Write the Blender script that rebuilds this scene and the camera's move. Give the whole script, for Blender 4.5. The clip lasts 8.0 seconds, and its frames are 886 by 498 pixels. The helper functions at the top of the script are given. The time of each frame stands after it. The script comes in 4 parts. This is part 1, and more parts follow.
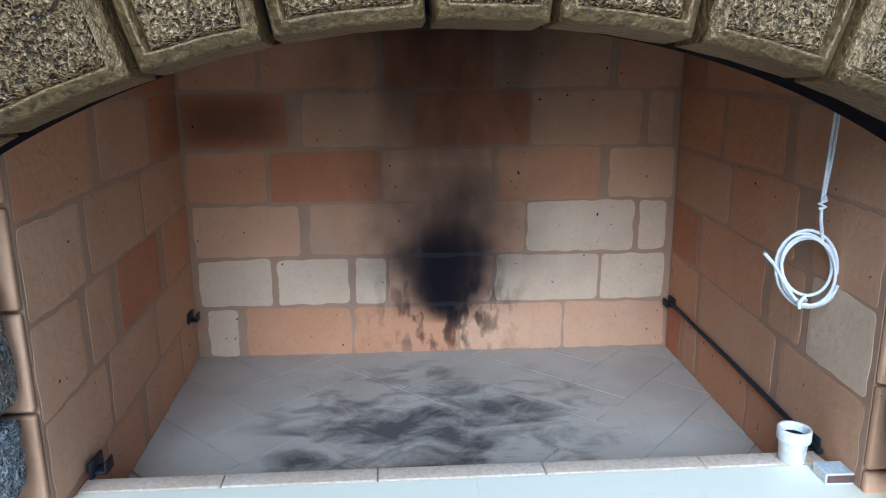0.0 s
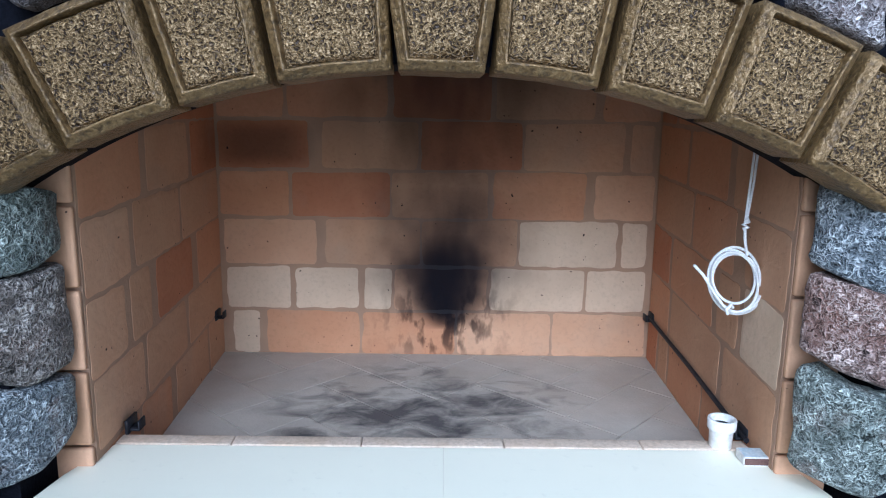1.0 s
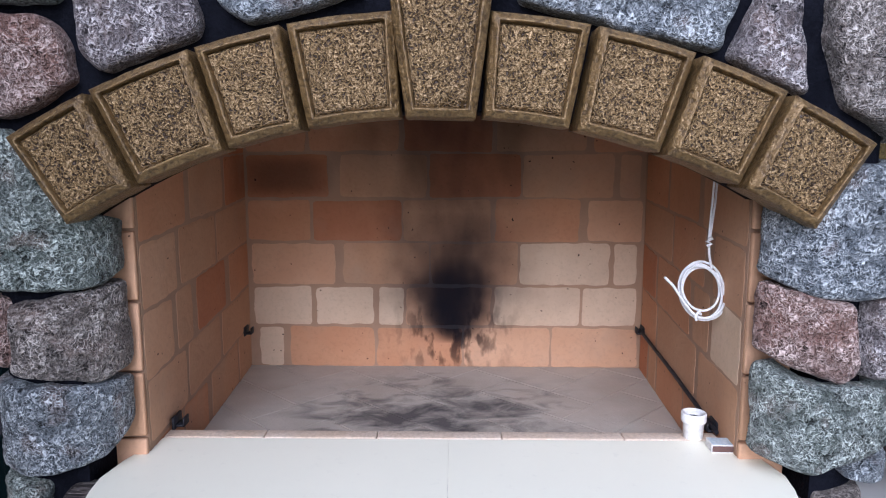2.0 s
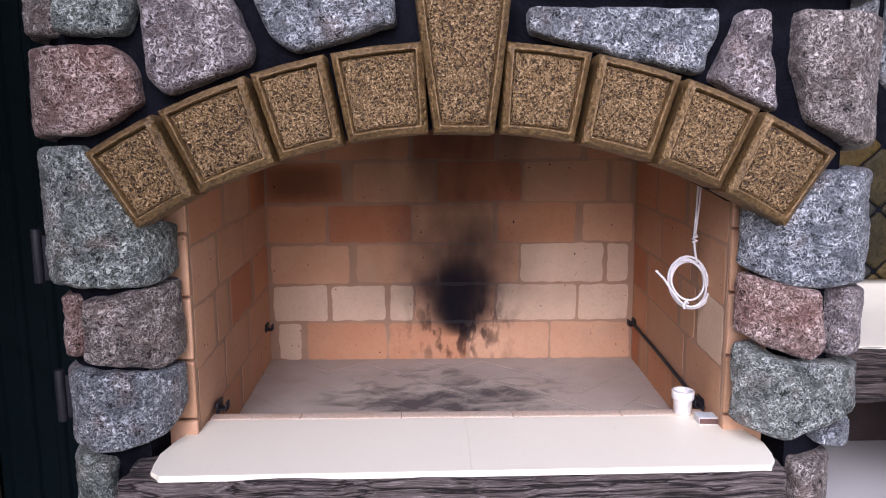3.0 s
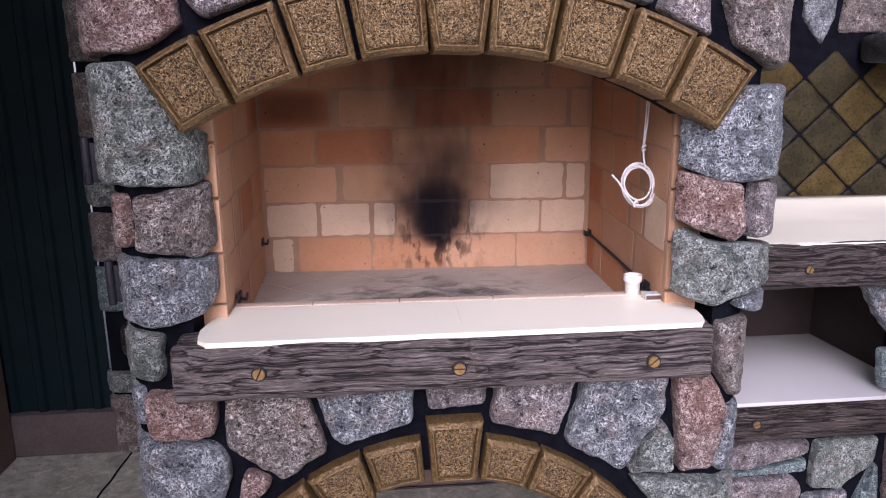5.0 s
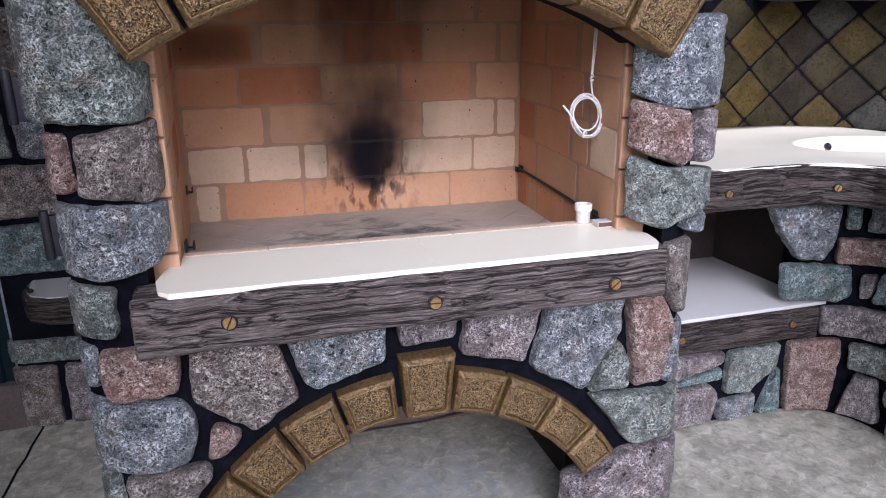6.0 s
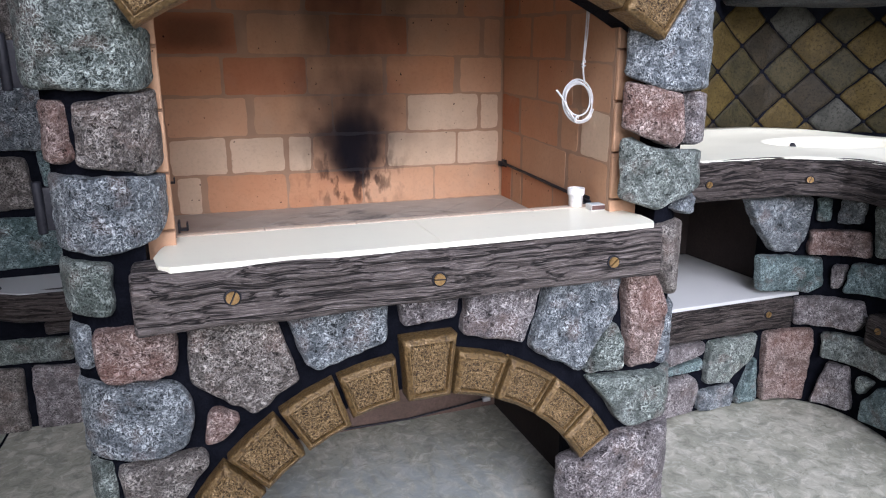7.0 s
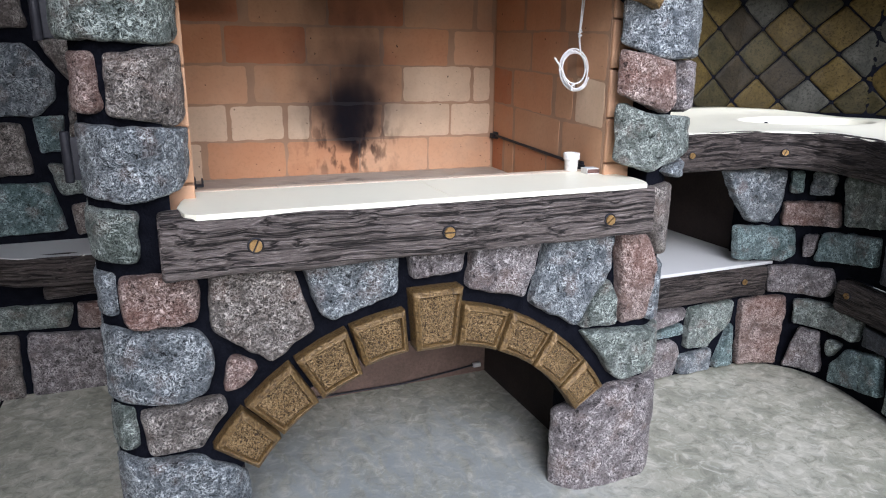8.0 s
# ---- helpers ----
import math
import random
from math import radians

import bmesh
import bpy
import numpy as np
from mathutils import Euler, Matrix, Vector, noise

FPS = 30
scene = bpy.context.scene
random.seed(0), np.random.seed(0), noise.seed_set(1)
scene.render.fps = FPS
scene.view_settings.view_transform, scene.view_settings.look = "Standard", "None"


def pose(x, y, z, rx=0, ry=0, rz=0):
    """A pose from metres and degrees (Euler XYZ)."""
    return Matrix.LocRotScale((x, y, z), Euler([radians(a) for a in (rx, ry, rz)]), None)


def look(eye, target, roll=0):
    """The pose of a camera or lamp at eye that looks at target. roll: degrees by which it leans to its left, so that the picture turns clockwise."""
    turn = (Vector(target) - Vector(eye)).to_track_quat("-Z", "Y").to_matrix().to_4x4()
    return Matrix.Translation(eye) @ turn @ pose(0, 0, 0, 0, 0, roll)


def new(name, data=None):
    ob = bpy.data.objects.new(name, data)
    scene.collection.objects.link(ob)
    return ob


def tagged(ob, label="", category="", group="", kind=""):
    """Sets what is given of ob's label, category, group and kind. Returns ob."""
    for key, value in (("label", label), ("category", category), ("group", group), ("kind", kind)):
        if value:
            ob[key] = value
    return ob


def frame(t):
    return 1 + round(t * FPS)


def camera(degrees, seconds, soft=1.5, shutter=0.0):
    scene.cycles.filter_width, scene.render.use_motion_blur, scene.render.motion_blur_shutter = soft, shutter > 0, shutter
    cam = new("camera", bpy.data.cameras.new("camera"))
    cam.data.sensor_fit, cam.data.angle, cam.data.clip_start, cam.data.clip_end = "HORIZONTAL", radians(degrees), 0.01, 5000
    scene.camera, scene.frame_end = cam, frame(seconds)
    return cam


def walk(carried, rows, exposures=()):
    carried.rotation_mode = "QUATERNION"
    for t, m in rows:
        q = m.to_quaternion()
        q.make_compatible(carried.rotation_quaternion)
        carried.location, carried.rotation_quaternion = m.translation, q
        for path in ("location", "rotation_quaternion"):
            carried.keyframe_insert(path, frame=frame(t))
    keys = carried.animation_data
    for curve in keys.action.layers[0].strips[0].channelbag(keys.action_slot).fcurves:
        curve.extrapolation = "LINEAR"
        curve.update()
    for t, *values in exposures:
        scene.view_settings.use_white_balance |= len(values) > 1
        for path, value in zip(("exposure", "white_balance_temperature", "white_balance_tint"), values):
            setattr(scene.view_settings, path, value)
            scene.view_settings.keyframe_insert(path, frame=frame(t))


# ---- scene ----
cam = camera(66.3, 8.0, soft=1.1)
PATH = [
    (0, (-0.099, -0.726, 1.505), (0.056, 1.218, 1.064), -0.5),
    (0.5, (-0.086, -0.803, 1.509), (0.029, 1.153, 1.109), 0.4),
    (1, (-0.013, -0.936, 1.51), (0.037, 1.03, 1.147), 0.7),
    (1.5, (0.013, -1.05, 1.525), (0.043, 0.922, 1.193), 0.7),
    (1.7, (0.014, -1.08, 1.522), (0.021, 0.896, 1.213), 0.1),
    (2.8, (-0.059, -1.261, 1.528), (-0.026, 0.721, 1.261), -0.8),
    (3, (-0.067, -1.293, 1.535), (-0.016, 0.687, 1.263), -0.5),
    (3.5, (-0.086, -1.359, 1.534), (-0.043, 0.62, 1.253), -0.6),
    (4, (-0.095, -1.454, 1.52), (0.022, 0.523, 1.243), -0.0),
    (4.2, (-0.108, -1.505, 1.503), (0.022, 0.465, 1.187), -0.3),
    (5.3, (-0.241, -1.571, 1.455), (0.052, 0.353, 0.993), -0.6),
    (5.5, (-0.286, -1.546, 1.445), (0.101, 0.351, 0.941), -0.6),
    (6, (-0.395, -1.516, 1.426), (0.139, 0.327, 0.86), -0.8),
    (6.5, (-0.476, -1.493, 1.377), (0.138, 0.338, 0.857), -0.7),
    (7, (-0.509, -1.501, 1.324), (0.154, 0.316, 0.817), -0.2),
    (7.5, (-0.575, -1.541, 1.284), (0.124, 0.263, 0.777), -0.3),
    (8, (-0.639, -1.558, 1.256), (0.11, 0.219, 0.726), 0.6),
]
walk(cam, [(t, look(eye, target, roll)) for t, eye, target, roll in PATH],
     exposures=[(0.0, -0.36, 4620, 4), (0.5, -0.34, 4780, 10), (1.0, -0.34, 4780, 9), (1.5, -0.40, 5000, 14), (3.0, -0.42, 5800, 33), (3.5, -0.42, 5900, 37),
                (4.2, -0.42, 5900, 37), (5.5, -0.42, 5800, 34), (6.0, -0.46, 5650, 26), (7.0, -0.32, 5600, 19), (8.0, -0.25, 5680, 16)])

# ---- light ----
world = bpy.data.worlds.new("sky")
scene.world = world
world.use_nodes = True
wn = world.node_tree
sky = wn.nodes.new("ShaderNodeTexSky")
sky.sky_type, sky.sun_disc = "NISHITA", False
sky.sun_elevation, sky.sun_rotation = radians(30), radians(191)
sky.air_density, sky.dust_density, sky.ozone_density = 1.0, 3.0, 1.0
wn.nodes["Background"].inputs["Strength"].default_value = 0.25
haze = wn.nodes.new("ShaderNodeHueSaturation")
haze.inputs["Saturation"].default_value = 0.6
wn.links.new(sky.outputs["Color"], haze.inputs["Color"])
wn.links.new(haze.outputs["Color"], wn.nodes["Background"].inputs["Color"])
sun = new("sun", bpy.data.lights.new("sun", "SUN"))
sun.data.energy, sun.data.angle, sun.data.color = 4.0, radians(44), (0.97, 0.99, 1.0)
sun.matrix_world = look((-1.0, -5.0, 2.85), (0, 0, 0))

# ---- materials ----
def material(name, rough=0.8, metal=0.0):
    m = bpy.data.materials.new(name)
    m.use_nodes = True
    b = m.node_tree.nodes["Principled BSDF"]
    b.inputs["Roughness"].default_value, b.inputs["Metallic"].default_value = rough, metal
    return m, m.node_tree, b


def nod(nt, kind, **inputs):
    n = nt.nodes.new(kind)
    for key, value in inputs.items():
        sock = n.inputs[key.replace("_", " ")]
        if isinstance(value, bpy.types.NodeSocket):
            nt.links.new(value, sock)
        else:
            sock.default_value = value
    return n


def coords(nt, scale=(1, 1, 1), shift=True):
    """World place, moved by a random amount for each object, so that alike pieces differ."""
    geo = nod(nt, "ShaderNodeNewGeometry")
    out = geo.outputs["Position"]
    if shift:
        info = nod(nt, "ShaderNodeObjectInfo")
        mul = nod(nt, "ShaderNodeVectorMath")
        mul.operation = "MULTIPLY_ADD"
        nt.links.new(info.outputs["Random"], mul.inputs[0])
        mul.inputs[1].default_value = (7.3, 11.9, 5.7)
        nt.links.new(out, mul.inputs[2])
        out = mul.outputs[0]
    mp = nod(nt, "ShaderNodeMapping", Vector=out)
    mp.inputs["Scale"].default_value = scale
    return mp.outputs[0]


def noise_tex(nt, vec, scale, detail=5.0, rough=0.6, distort=0.0):
    return nod(nt, "ShaderNodeTexNoise", Vector=vec, Scale=scale, Detail=detail, Roughness=rough, Distortion=distort).outputs["Fac"]


def ramp(nt, fac, stops):
    r = nod(nt, "ShaderNodeValToRGB", Fac=fac)
    els = r.color_ramp.elements
    while len(els) < len(stops):
        els.new(0.5)
    for e, (p, c) in zip(els, stops):
        e.position = p
        e.color = (c, c, c, 1) if isinstance(c, (int, float)) else (*c, 1)
    return r.outputs["Color"]


def mix(nt, fac, a, b, how="MIX"):
    n = nt.nodes.new("ShaderNodeMix")
    n.data_type, n.blend_type = "RGBA", how
    for sock, v in ((n.inputs[0], fac), (n.inputs[6], a), (n.inputs[7], b)):
        if isinstance(v, bpy.types.NodeSocket):
            nt.links.new(v, sock)
        elif isinstance(v, (int, float)):
            sock.default_value = v
        else:
            sock.default_value = (*v, 1)
    return n.outputs[2]


def calc(nt, op, a, b=0.0, c=0.0, clamp=False):
    n = nt.nodes.new("ShaderNodeMath")
    n.operation, n.use_clamp = op, clamp
    for sock, v in zip(n.inputs, (a, b, c)):
        if isinstance(v, bpy.types.NodeSocket):
            nt.links.new(v, sock)
        else:
            sock.default_value = v
    return n.outputs[0]


def bump(nt, bsdf, height, dist=0.004, strength=1.0):
    b = nod(nt, "ShaderNodeBump", Height=height, Distance=dist, Strength=strength)
    nt.links.new(b.outputs[0], bsdf.inputs["Normal"])


def thin_lines(nt, vec, scale, detail, distort, sharp):
    """Narrow winding crests, 1 on the crest."""
    n = noise_tex(nt, vec, scale, detail, 0.55, distort)
    return calc(nt, "SUBTRACT", 1.0, calc(nt, "MULTIPLY", calc(nt, "ABSOLUTE", calc(nt, "SUBTRACT", n, 0.5)), sharp), clamp=True)


def stone_paint(name, base, second, light):
    """Cast concrete painted as field stone: a crinkled skin with dark pits and pale dry-brushed crests."""
    m, nt, b = material(name, 0.5)
    b.inputs["Specular IOR Level"].default_value = 0.4
    v = coords(nt)
    big, mid = noise_tex(nt, v, 6, 3), noise_tex(nt, v, 24, 4, 0.6, 0.4)
    coarse = thin_lines(nt, v, 88, 1.0, 0.8, 6.5)
    tight = thin_lines(nt, v, 165, 1.0, 0.6, 5.0)
    skin = calc(nt, "MAXIMUM", coarse, calc(nt, "MULTIPLY", tight, 0.85))
    fine = noise_tex(nt, v, 260, 3, 0.6)
    pits = nod(nt, "ShaderNodeTexVoronoi", Vector=v, Scale=30.0)
    pits.inputs["Randomness"].default_value = 1.0
    hole_d = calc(nt, "ADD", pits.outputs["Distance"], calc(nt, "MULTIPLY", calc(nt, "SUBTRACT", skin, 0.5), 0.35))
    holes = calc(nt, "MULTIPLY", ramp(nt, hole_d, [(0.12, 1.0), (0.27, 0.0)]), ramp(nt, mid, [(0.44, 1.0), (0.52, 0.0)]))
    col = mix(nt, ramp(nt, big, [(0.36, 0.0), (0.64, 1.0)]), base, second)
    col = mix(nt, ramp(nt, noise_tex(nt, v, 13, 3, 0.55), [(0.54, 0.0), (0.66, 0.55)]), col, (0.20, 0.135, 0.108))
    col = mix(nt, ramp(nt, mid, [(0.34, 0.4), (0.50, 0.0)]), col, tuple(c * 0.55 for c in base))
    col = mix(nt, ramp(nt, skin, [(0.10, 0.8), (0.45, 0.0)]), col, tuple(c * 0.30 for c in base))
    crest = ramp(nt, skin, [(0.60, 0.0), (0.93, 0.92)])
    crest = calc(nt, "MULTIPLY", crest, ramp(nt, fine, [(0.36, 0.5), (0.54, 1.0)]))
    crest = calc(nt, "MULTIPLY", crest, ramp(nt, mid, [(0.40, 0.25), (0.58, 1.0)]))
    col = mix(nt, crest, col, light)
    col = mix(nt, calc(nt, "MULTIPLY", holes, 0.85), col, tuple(c * 0.12 for c in base))
    nt.links.new(col, b.inputs["Base Color"])
    h = calc(nt, "ADD", calc(nt, "MULTIPLY", skin, 0.40), calc(nt, "MULTIPLY", mid, 1.0))
    h = calc(nt, "SUBTRACT", calc(nt, "ADD", h, calc(nt, "MULTIPLY", fine, 0.18)), calc(nt, "MULTIPLY", holes, 0.9))
    bump(nt, b, h, 0.014, 1.0)
    return m


STONE = {
    "blue": stone_paint("grey_blue_stone", (0.098, 0.116, 0.130), (0.128, 0.142, 0.148), (0.66, 0.71, 0.72)),
    "green": stone_paint("grey_green_stone", (0.092, 0.116, 0.098), (0.122, 0.136, 0.124), (0.62, 0.69, 0.63)),
    "teal": stone_paint("teal_stone", (0.072, 0.122, 0.118), (0.098, 0.136, 0.134), (0.54, 0.68, 0.67)),
    "pink": stone_paint("red_stone", (0.205, 0.108, 0.082), (0.165, 0.122, 0.106), (0.72, 0.59, 0.53)),
    "mauve": stone_paint("mauve_stone", (0.130, 0.110, 0.110), (0.150, 0.130, 0.128), (0.69, 0.65, 0.63)),
    "brown": stone_paint("brown_stone", (0.120, 0.098, 0.084), (0.134, 0.120, 0.106), (0.64, 0.59, 0.53)),
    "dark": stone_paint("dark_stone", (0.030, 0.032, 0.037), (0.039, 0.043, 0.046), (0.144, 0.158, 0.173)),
}


def plain_grain(name, a, b_col, scale=14, fine=120, rough=0.8, bump_d=0.003, metal=0.0, shift=False, stretch=(1, 1, 1)):
    m, nt, b = material(name, rough, metal)
    v = coords(nt, stretch, shift)
    n1, n2 = noise_tex(nt, v, scale, 5), noise_tex(nt, v, fine, 4)
    col = mix(nt, ramp(nt, n1, [(0.35, 0.0), (0.65, 1.0)]), a, b_col)
    col = mix(nt, calc(nt, "MULTIPLY", ramp(nt, n2, [(0.35, 1.0), (0.6, 0.0)]), 0.4), col, tuple(c * 0.5 for c in a))
    nt.links.new(col, b.inputs["Base Color"])
    bump(nt, b, calc(nt, "ADD", n2, n1), bump_d, 0.7)
    return m


MORTAR_DARK = plain_grain("dark_mortar", (0.003, 0.0035, 0.006), (0.007, 0.0078, 0.012), 20, 160, 0.75, 0.003)
MORTAR_DARK.node_tree.nodes["Principled BSDF"].inputs["Specular IOR Level"].default_value = 0.04


def gold_paint(name, panel):
    """Bronze paint over cast concrete: hammered on the panels, brushed smooth on the rims."""
    m, nt, b = material(name, 0.38, 0.35)
    b.inputs["Specular IOR Level"].default_value = 0.5
    v = coords(nt)
    big = noise_tex(nt, v, 11, 3)
    col = mix(nt, ramp(nt, big, [(0.35, 0.0), (0.65, 1.0)]), (0.140, 0.086, 0.031), (0.200, 0.126, 0.048))
    if panel:
        grain = calc(nt, "ADD", calc(nt, "MULTIPLY", thin_lines(nt, v, 165, 1.5, 0.5, 4.5), 0.7), calc(nt, "MULTIPLY", noise_tex(nt, v, 330, 2, 0.5), 0.4))
        col = mix(nt, ramp(nt, grain, [(0.36, 0.95), (0.72, 0.0)]), col, (0.022, 0.012, 0.006))
        col = mix(nt, ramp(nt, grain, [(0.76, 0.0), (0.96, 0.75)]), col, (0.54, 0.39, 0.21))
    else:
        grain = noise_tex(nt, v, 110, 4, 0.6)
        col = mix(nt, ramp(nt, grain, [(0.38, 0.7), (0.52, 0.0)]), col, (0.04, 0.024, 0.011))
        col = mix(nt, ramp(nt, noise_tex(nt, v, 170, 4, 0.65), [(0.52, 0.0), (0.70, 0.4)]), col, (0.44, 0.32, 0.16))
    nt.links.new(col, b.inputs["Base Color"])
    bump(nt, b, grain, 0.004 if panel else 0.005, 1.0)
    return m


GOLD_PANEL, GOLD_RIM = gold_paint("bronze_panel", True), gold_paint("bronze_rim", False)


def soot_fac(nt):
    """The burnt plume on the back wall of the firebox."""
    v = coords(nt, shift=False)
    sep = nod(nt, "ShaderNodeSeparateXYZ", Vector=v)
    x, y, z = sep.outputs
    tall = coords(nt, (1.0, 1.0, 0.45), False)
    wob = calc(nt, "MULTIPLY", calc(nt, "SUBTRACT", noise_tex(nt, v, 7, 2, 0.5), 0.5), 0.12)
    width = nod(nt, "ShaderNodeMapRange", Value=z, From_Min=0.94, From_Max=1.70, To_Min=0.062, To_Max=0.30).outputs[0]
    d = calc(nt, "DIVIDE", calc(nt, "ADD", calc(nt, "SUBTRACT", x, 0.045), wob), width)
    core = calc(nt, "EXPONENT", calc(nt, "MULTIPLY", calc(nt, "POWER", calc(nt, "ABSOLUTE", d), 2.0), -1.0))
    zn = nod(nt, "ShaderNodeMapRange", Value=z, From_Min=0.84, From_Max=1.7).outputs[0]
    prof = ramp(nt, zn, [(0.09, 0.0), (0.16, 0.9), (0.23, 1.0), (0.33, 0.85), (0.42, 0.44), (0.58, 0.18), (1.0, 0.36)])
    plume = calc(nt, "MULTIPLY", core, prof)
    # thin smoke round the burnt streak
    halo = calc(nt, "EXPONENT", calc(nt, "MULTIPLY", calc(nt, "POWER", calc(nt, "ABSOLUTE", calc(nt, "MULTIPLY", d, 0.42)), 2.0), -1.0))
    plume = calc(nt, "ADD", plume, calc(nt, "MULTIPLY", calc(nt, "MULTIPLY", halo, prof), 0.12))
    plume = calc(nt, "MULTIPLY", plume, ramp(nt, noise_tex(nt, tall, 9, 2, 0.5, 0.2), [(0.35, 0.65), (0.62, 1.1)]))
    d2 = calc(nt, "DIVIDE", calc(nt, "SUBTRACT", x, 0.045), 0.13)
    z2 = calc(nt, "DIVIDE", calc(nt, "SUBTRACT", z, 0.95), 0.10)
    near = calc(nt, "EXPONENT", calc(nt, "MULTIPLY", calc(nt, "ADD", calc(nt, "MULTIPLY", d2, d2), calc(nt, "MULTIPLY", z2, z2)), -1.0))
    blot = ramp(nt, noise_tex(nt, tall, 30, 3, 0.5), [(0.49, 0.0), (0.62, 0.9)])
    depth = calc(nt, "ADD", plume, calc(nt, "MULTIPLY", calc(nt, "MULTIPLY", near, blot), 0.5))
    total = calc(nt, "SUBTRACT", 1.0, calc(nt, "EXPONENT", calc(nt, "MULTIPLY", depth, -5.0)))
    back = nod(nt, "ShaderNodeMapRange", Value=y, From_Min=0.80, From_Max=0.90).outputs[0]
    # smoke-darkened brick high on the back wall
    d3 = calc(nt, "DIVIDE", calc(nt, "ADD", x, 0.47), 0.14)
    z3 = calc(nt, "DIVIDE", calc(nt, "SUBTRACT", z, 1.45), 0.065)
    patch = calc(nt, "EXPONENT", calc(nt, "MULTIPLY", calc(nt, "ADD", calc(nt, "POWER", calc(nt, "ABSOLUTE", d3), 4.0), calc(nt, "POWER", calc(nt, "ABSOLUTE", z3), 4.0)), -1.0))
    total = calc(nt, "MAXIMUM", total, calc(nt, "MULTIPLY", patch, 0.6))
    return calc(nt, "MULTIPLY", total, back)


def firebrick(name, a, b_col):
    m, nt, b = material(name, 0.85)
    b.inputs["Specular IOR Level"].default_value = 0.12
    v = coords(nt)
    big, fine = noise_tex(nt, v, 6, 4), noise_tex(nt, v, 90, 4)
    col = mix(nt, ramp(nt, big, [(0.35, 0.0), (0.65, 1.0)]), a, b_col)
    col = mix(nt, calc(nt, "MULTIPLY", ramp(nt, fine, [(0.3, 1.0), (0.5, 0.0)]), 0.25), col, tuple(c * 0.6 for c in a))
    spots = ramp(nt, noise_tex(nt, v, 75, 1, 0.4), [(0.20, 1.0), (0.24, 0.0)])
    col = mix(nt, spots, col, (0.03, 0.02, 0.018))
    smear = ramp(nt, noise_tex(nt, v, 5, 4, 0.55), [(0.55, 0.0), (0.75, 0.4)])
    col = mix(nt, smear, col, (0.42, 0.31, 0.22))
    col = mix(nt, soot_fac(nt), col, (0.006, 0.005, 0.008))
    nt.links.new(col, b.inputs["Base Color"])
    bump(nt, b, fine, 0.0015, 0.6)
    return m


BRICK = {
    "beige": firebrick("beige_firebrick", (0.679, 0.515, 0.361), (0.619, 0.456, 0.309)),
    "peach": firebrick("peach_firebrick", (0.611, 0.374, 0.228), (0.570, 0.330, 0.192)),
    "orange": firebrick("orange_firebrick", (0.558, 0.296, 0.162), (0.518, 0.256, 0.135)),
    "deep": firebrick("red_firebrick", (0.487, 0.217, 0.111), (0.440, 0.186, 0.094)),
    "tan": firebrick("tan_firebrick", (0.543, 0.324, 0.190), (0.503, 0.288, 0.164)),
}


def joint_material():
    m, nt, b = material("clay_joint", 0.9)
    v = coords(nt, shift=False)
    n1, n2 = noise_tex(nt, v, 16, 4), noise_tex(nt, v, 140, 3)
    col = mix(nt, n1, (0.31, 0.195, 0.125), (0.45, 0.28, 0.17))
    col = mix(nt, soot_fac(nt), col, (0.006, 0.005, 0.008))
    nt.links.new(col, b.inputs["Base Color"])
    bump(nt, b, n2, 0.0015, 0.6)
    return m


JOINT = joint_material()


def hearth_material():
    m, nt, b = material("sooty_hearth", 0.8)
    v = coords(nt, shift=False)
    n1, n2 = noise_tex(nt, v, 7, 5), noise_tex(nt, v, 130, 3)
    col = mix(nt, ramp(nt, n1, [(0.35, 0.0), (0.65, 1.0)]), (0.44, 0.39, 0.325), (0.52, 0.465, 0.39))
    sep = nod(nt, "ShaderNodeSeparateXYZ", Vector=v)
    dx = calc(nt, "DIVIDE", calc(nt, "SUBTRACT", sep.outputs[0], 0.0), 0.30)
    dy = calc(nt, "DIVIDE", calc(nt, "SUBTRACT", sep.outputs[1], 0.52), 0.30)
    reach = calc(nt, "EXPONENT", calc(nt, "MULTIPLY", calc(nt, "ADD", calc(nt, "MULTIPLY", dx, dx), calc(nt, "MULTIPLY", dy, dy)), -1.0))
    flat = coords(nt, (1.0, 1.5, 1.0), False)
    blot = noise_tex(nt, flat, 9, 6, 0.6, 0.5)
    fac = ramp(nt, calc(nt, "ADD", blot, calc(nt, "MULTIPLY", reach, 0.2)), [(0.55, 0.0), (0.66, 0.42), (0.80, 0.9)])
    fac = calc(nt, "MULTIPLY", fac, ramp(nt, reach, [(0.05, 0.0), (0.35, 1.0)]))
    col = mix(nt, ramp(nt, noise_tex(nt, v, 4, 3), [(0.45, 0.0), (0.65, 0.35)]), col, (0.40, 0.30, 0.22))
    col = mix(nt, fac, col, (0.05, 0.043, 0.046))
    nt.links.new(col, b.inputs["Base Color"])
    bump(nt, b, calc(nt, "ADD", n2, calc(nt, "MULTIPLY", n1, 2.0)), 0.002, 0.5)
    return m


HEARTH = hearth_material()


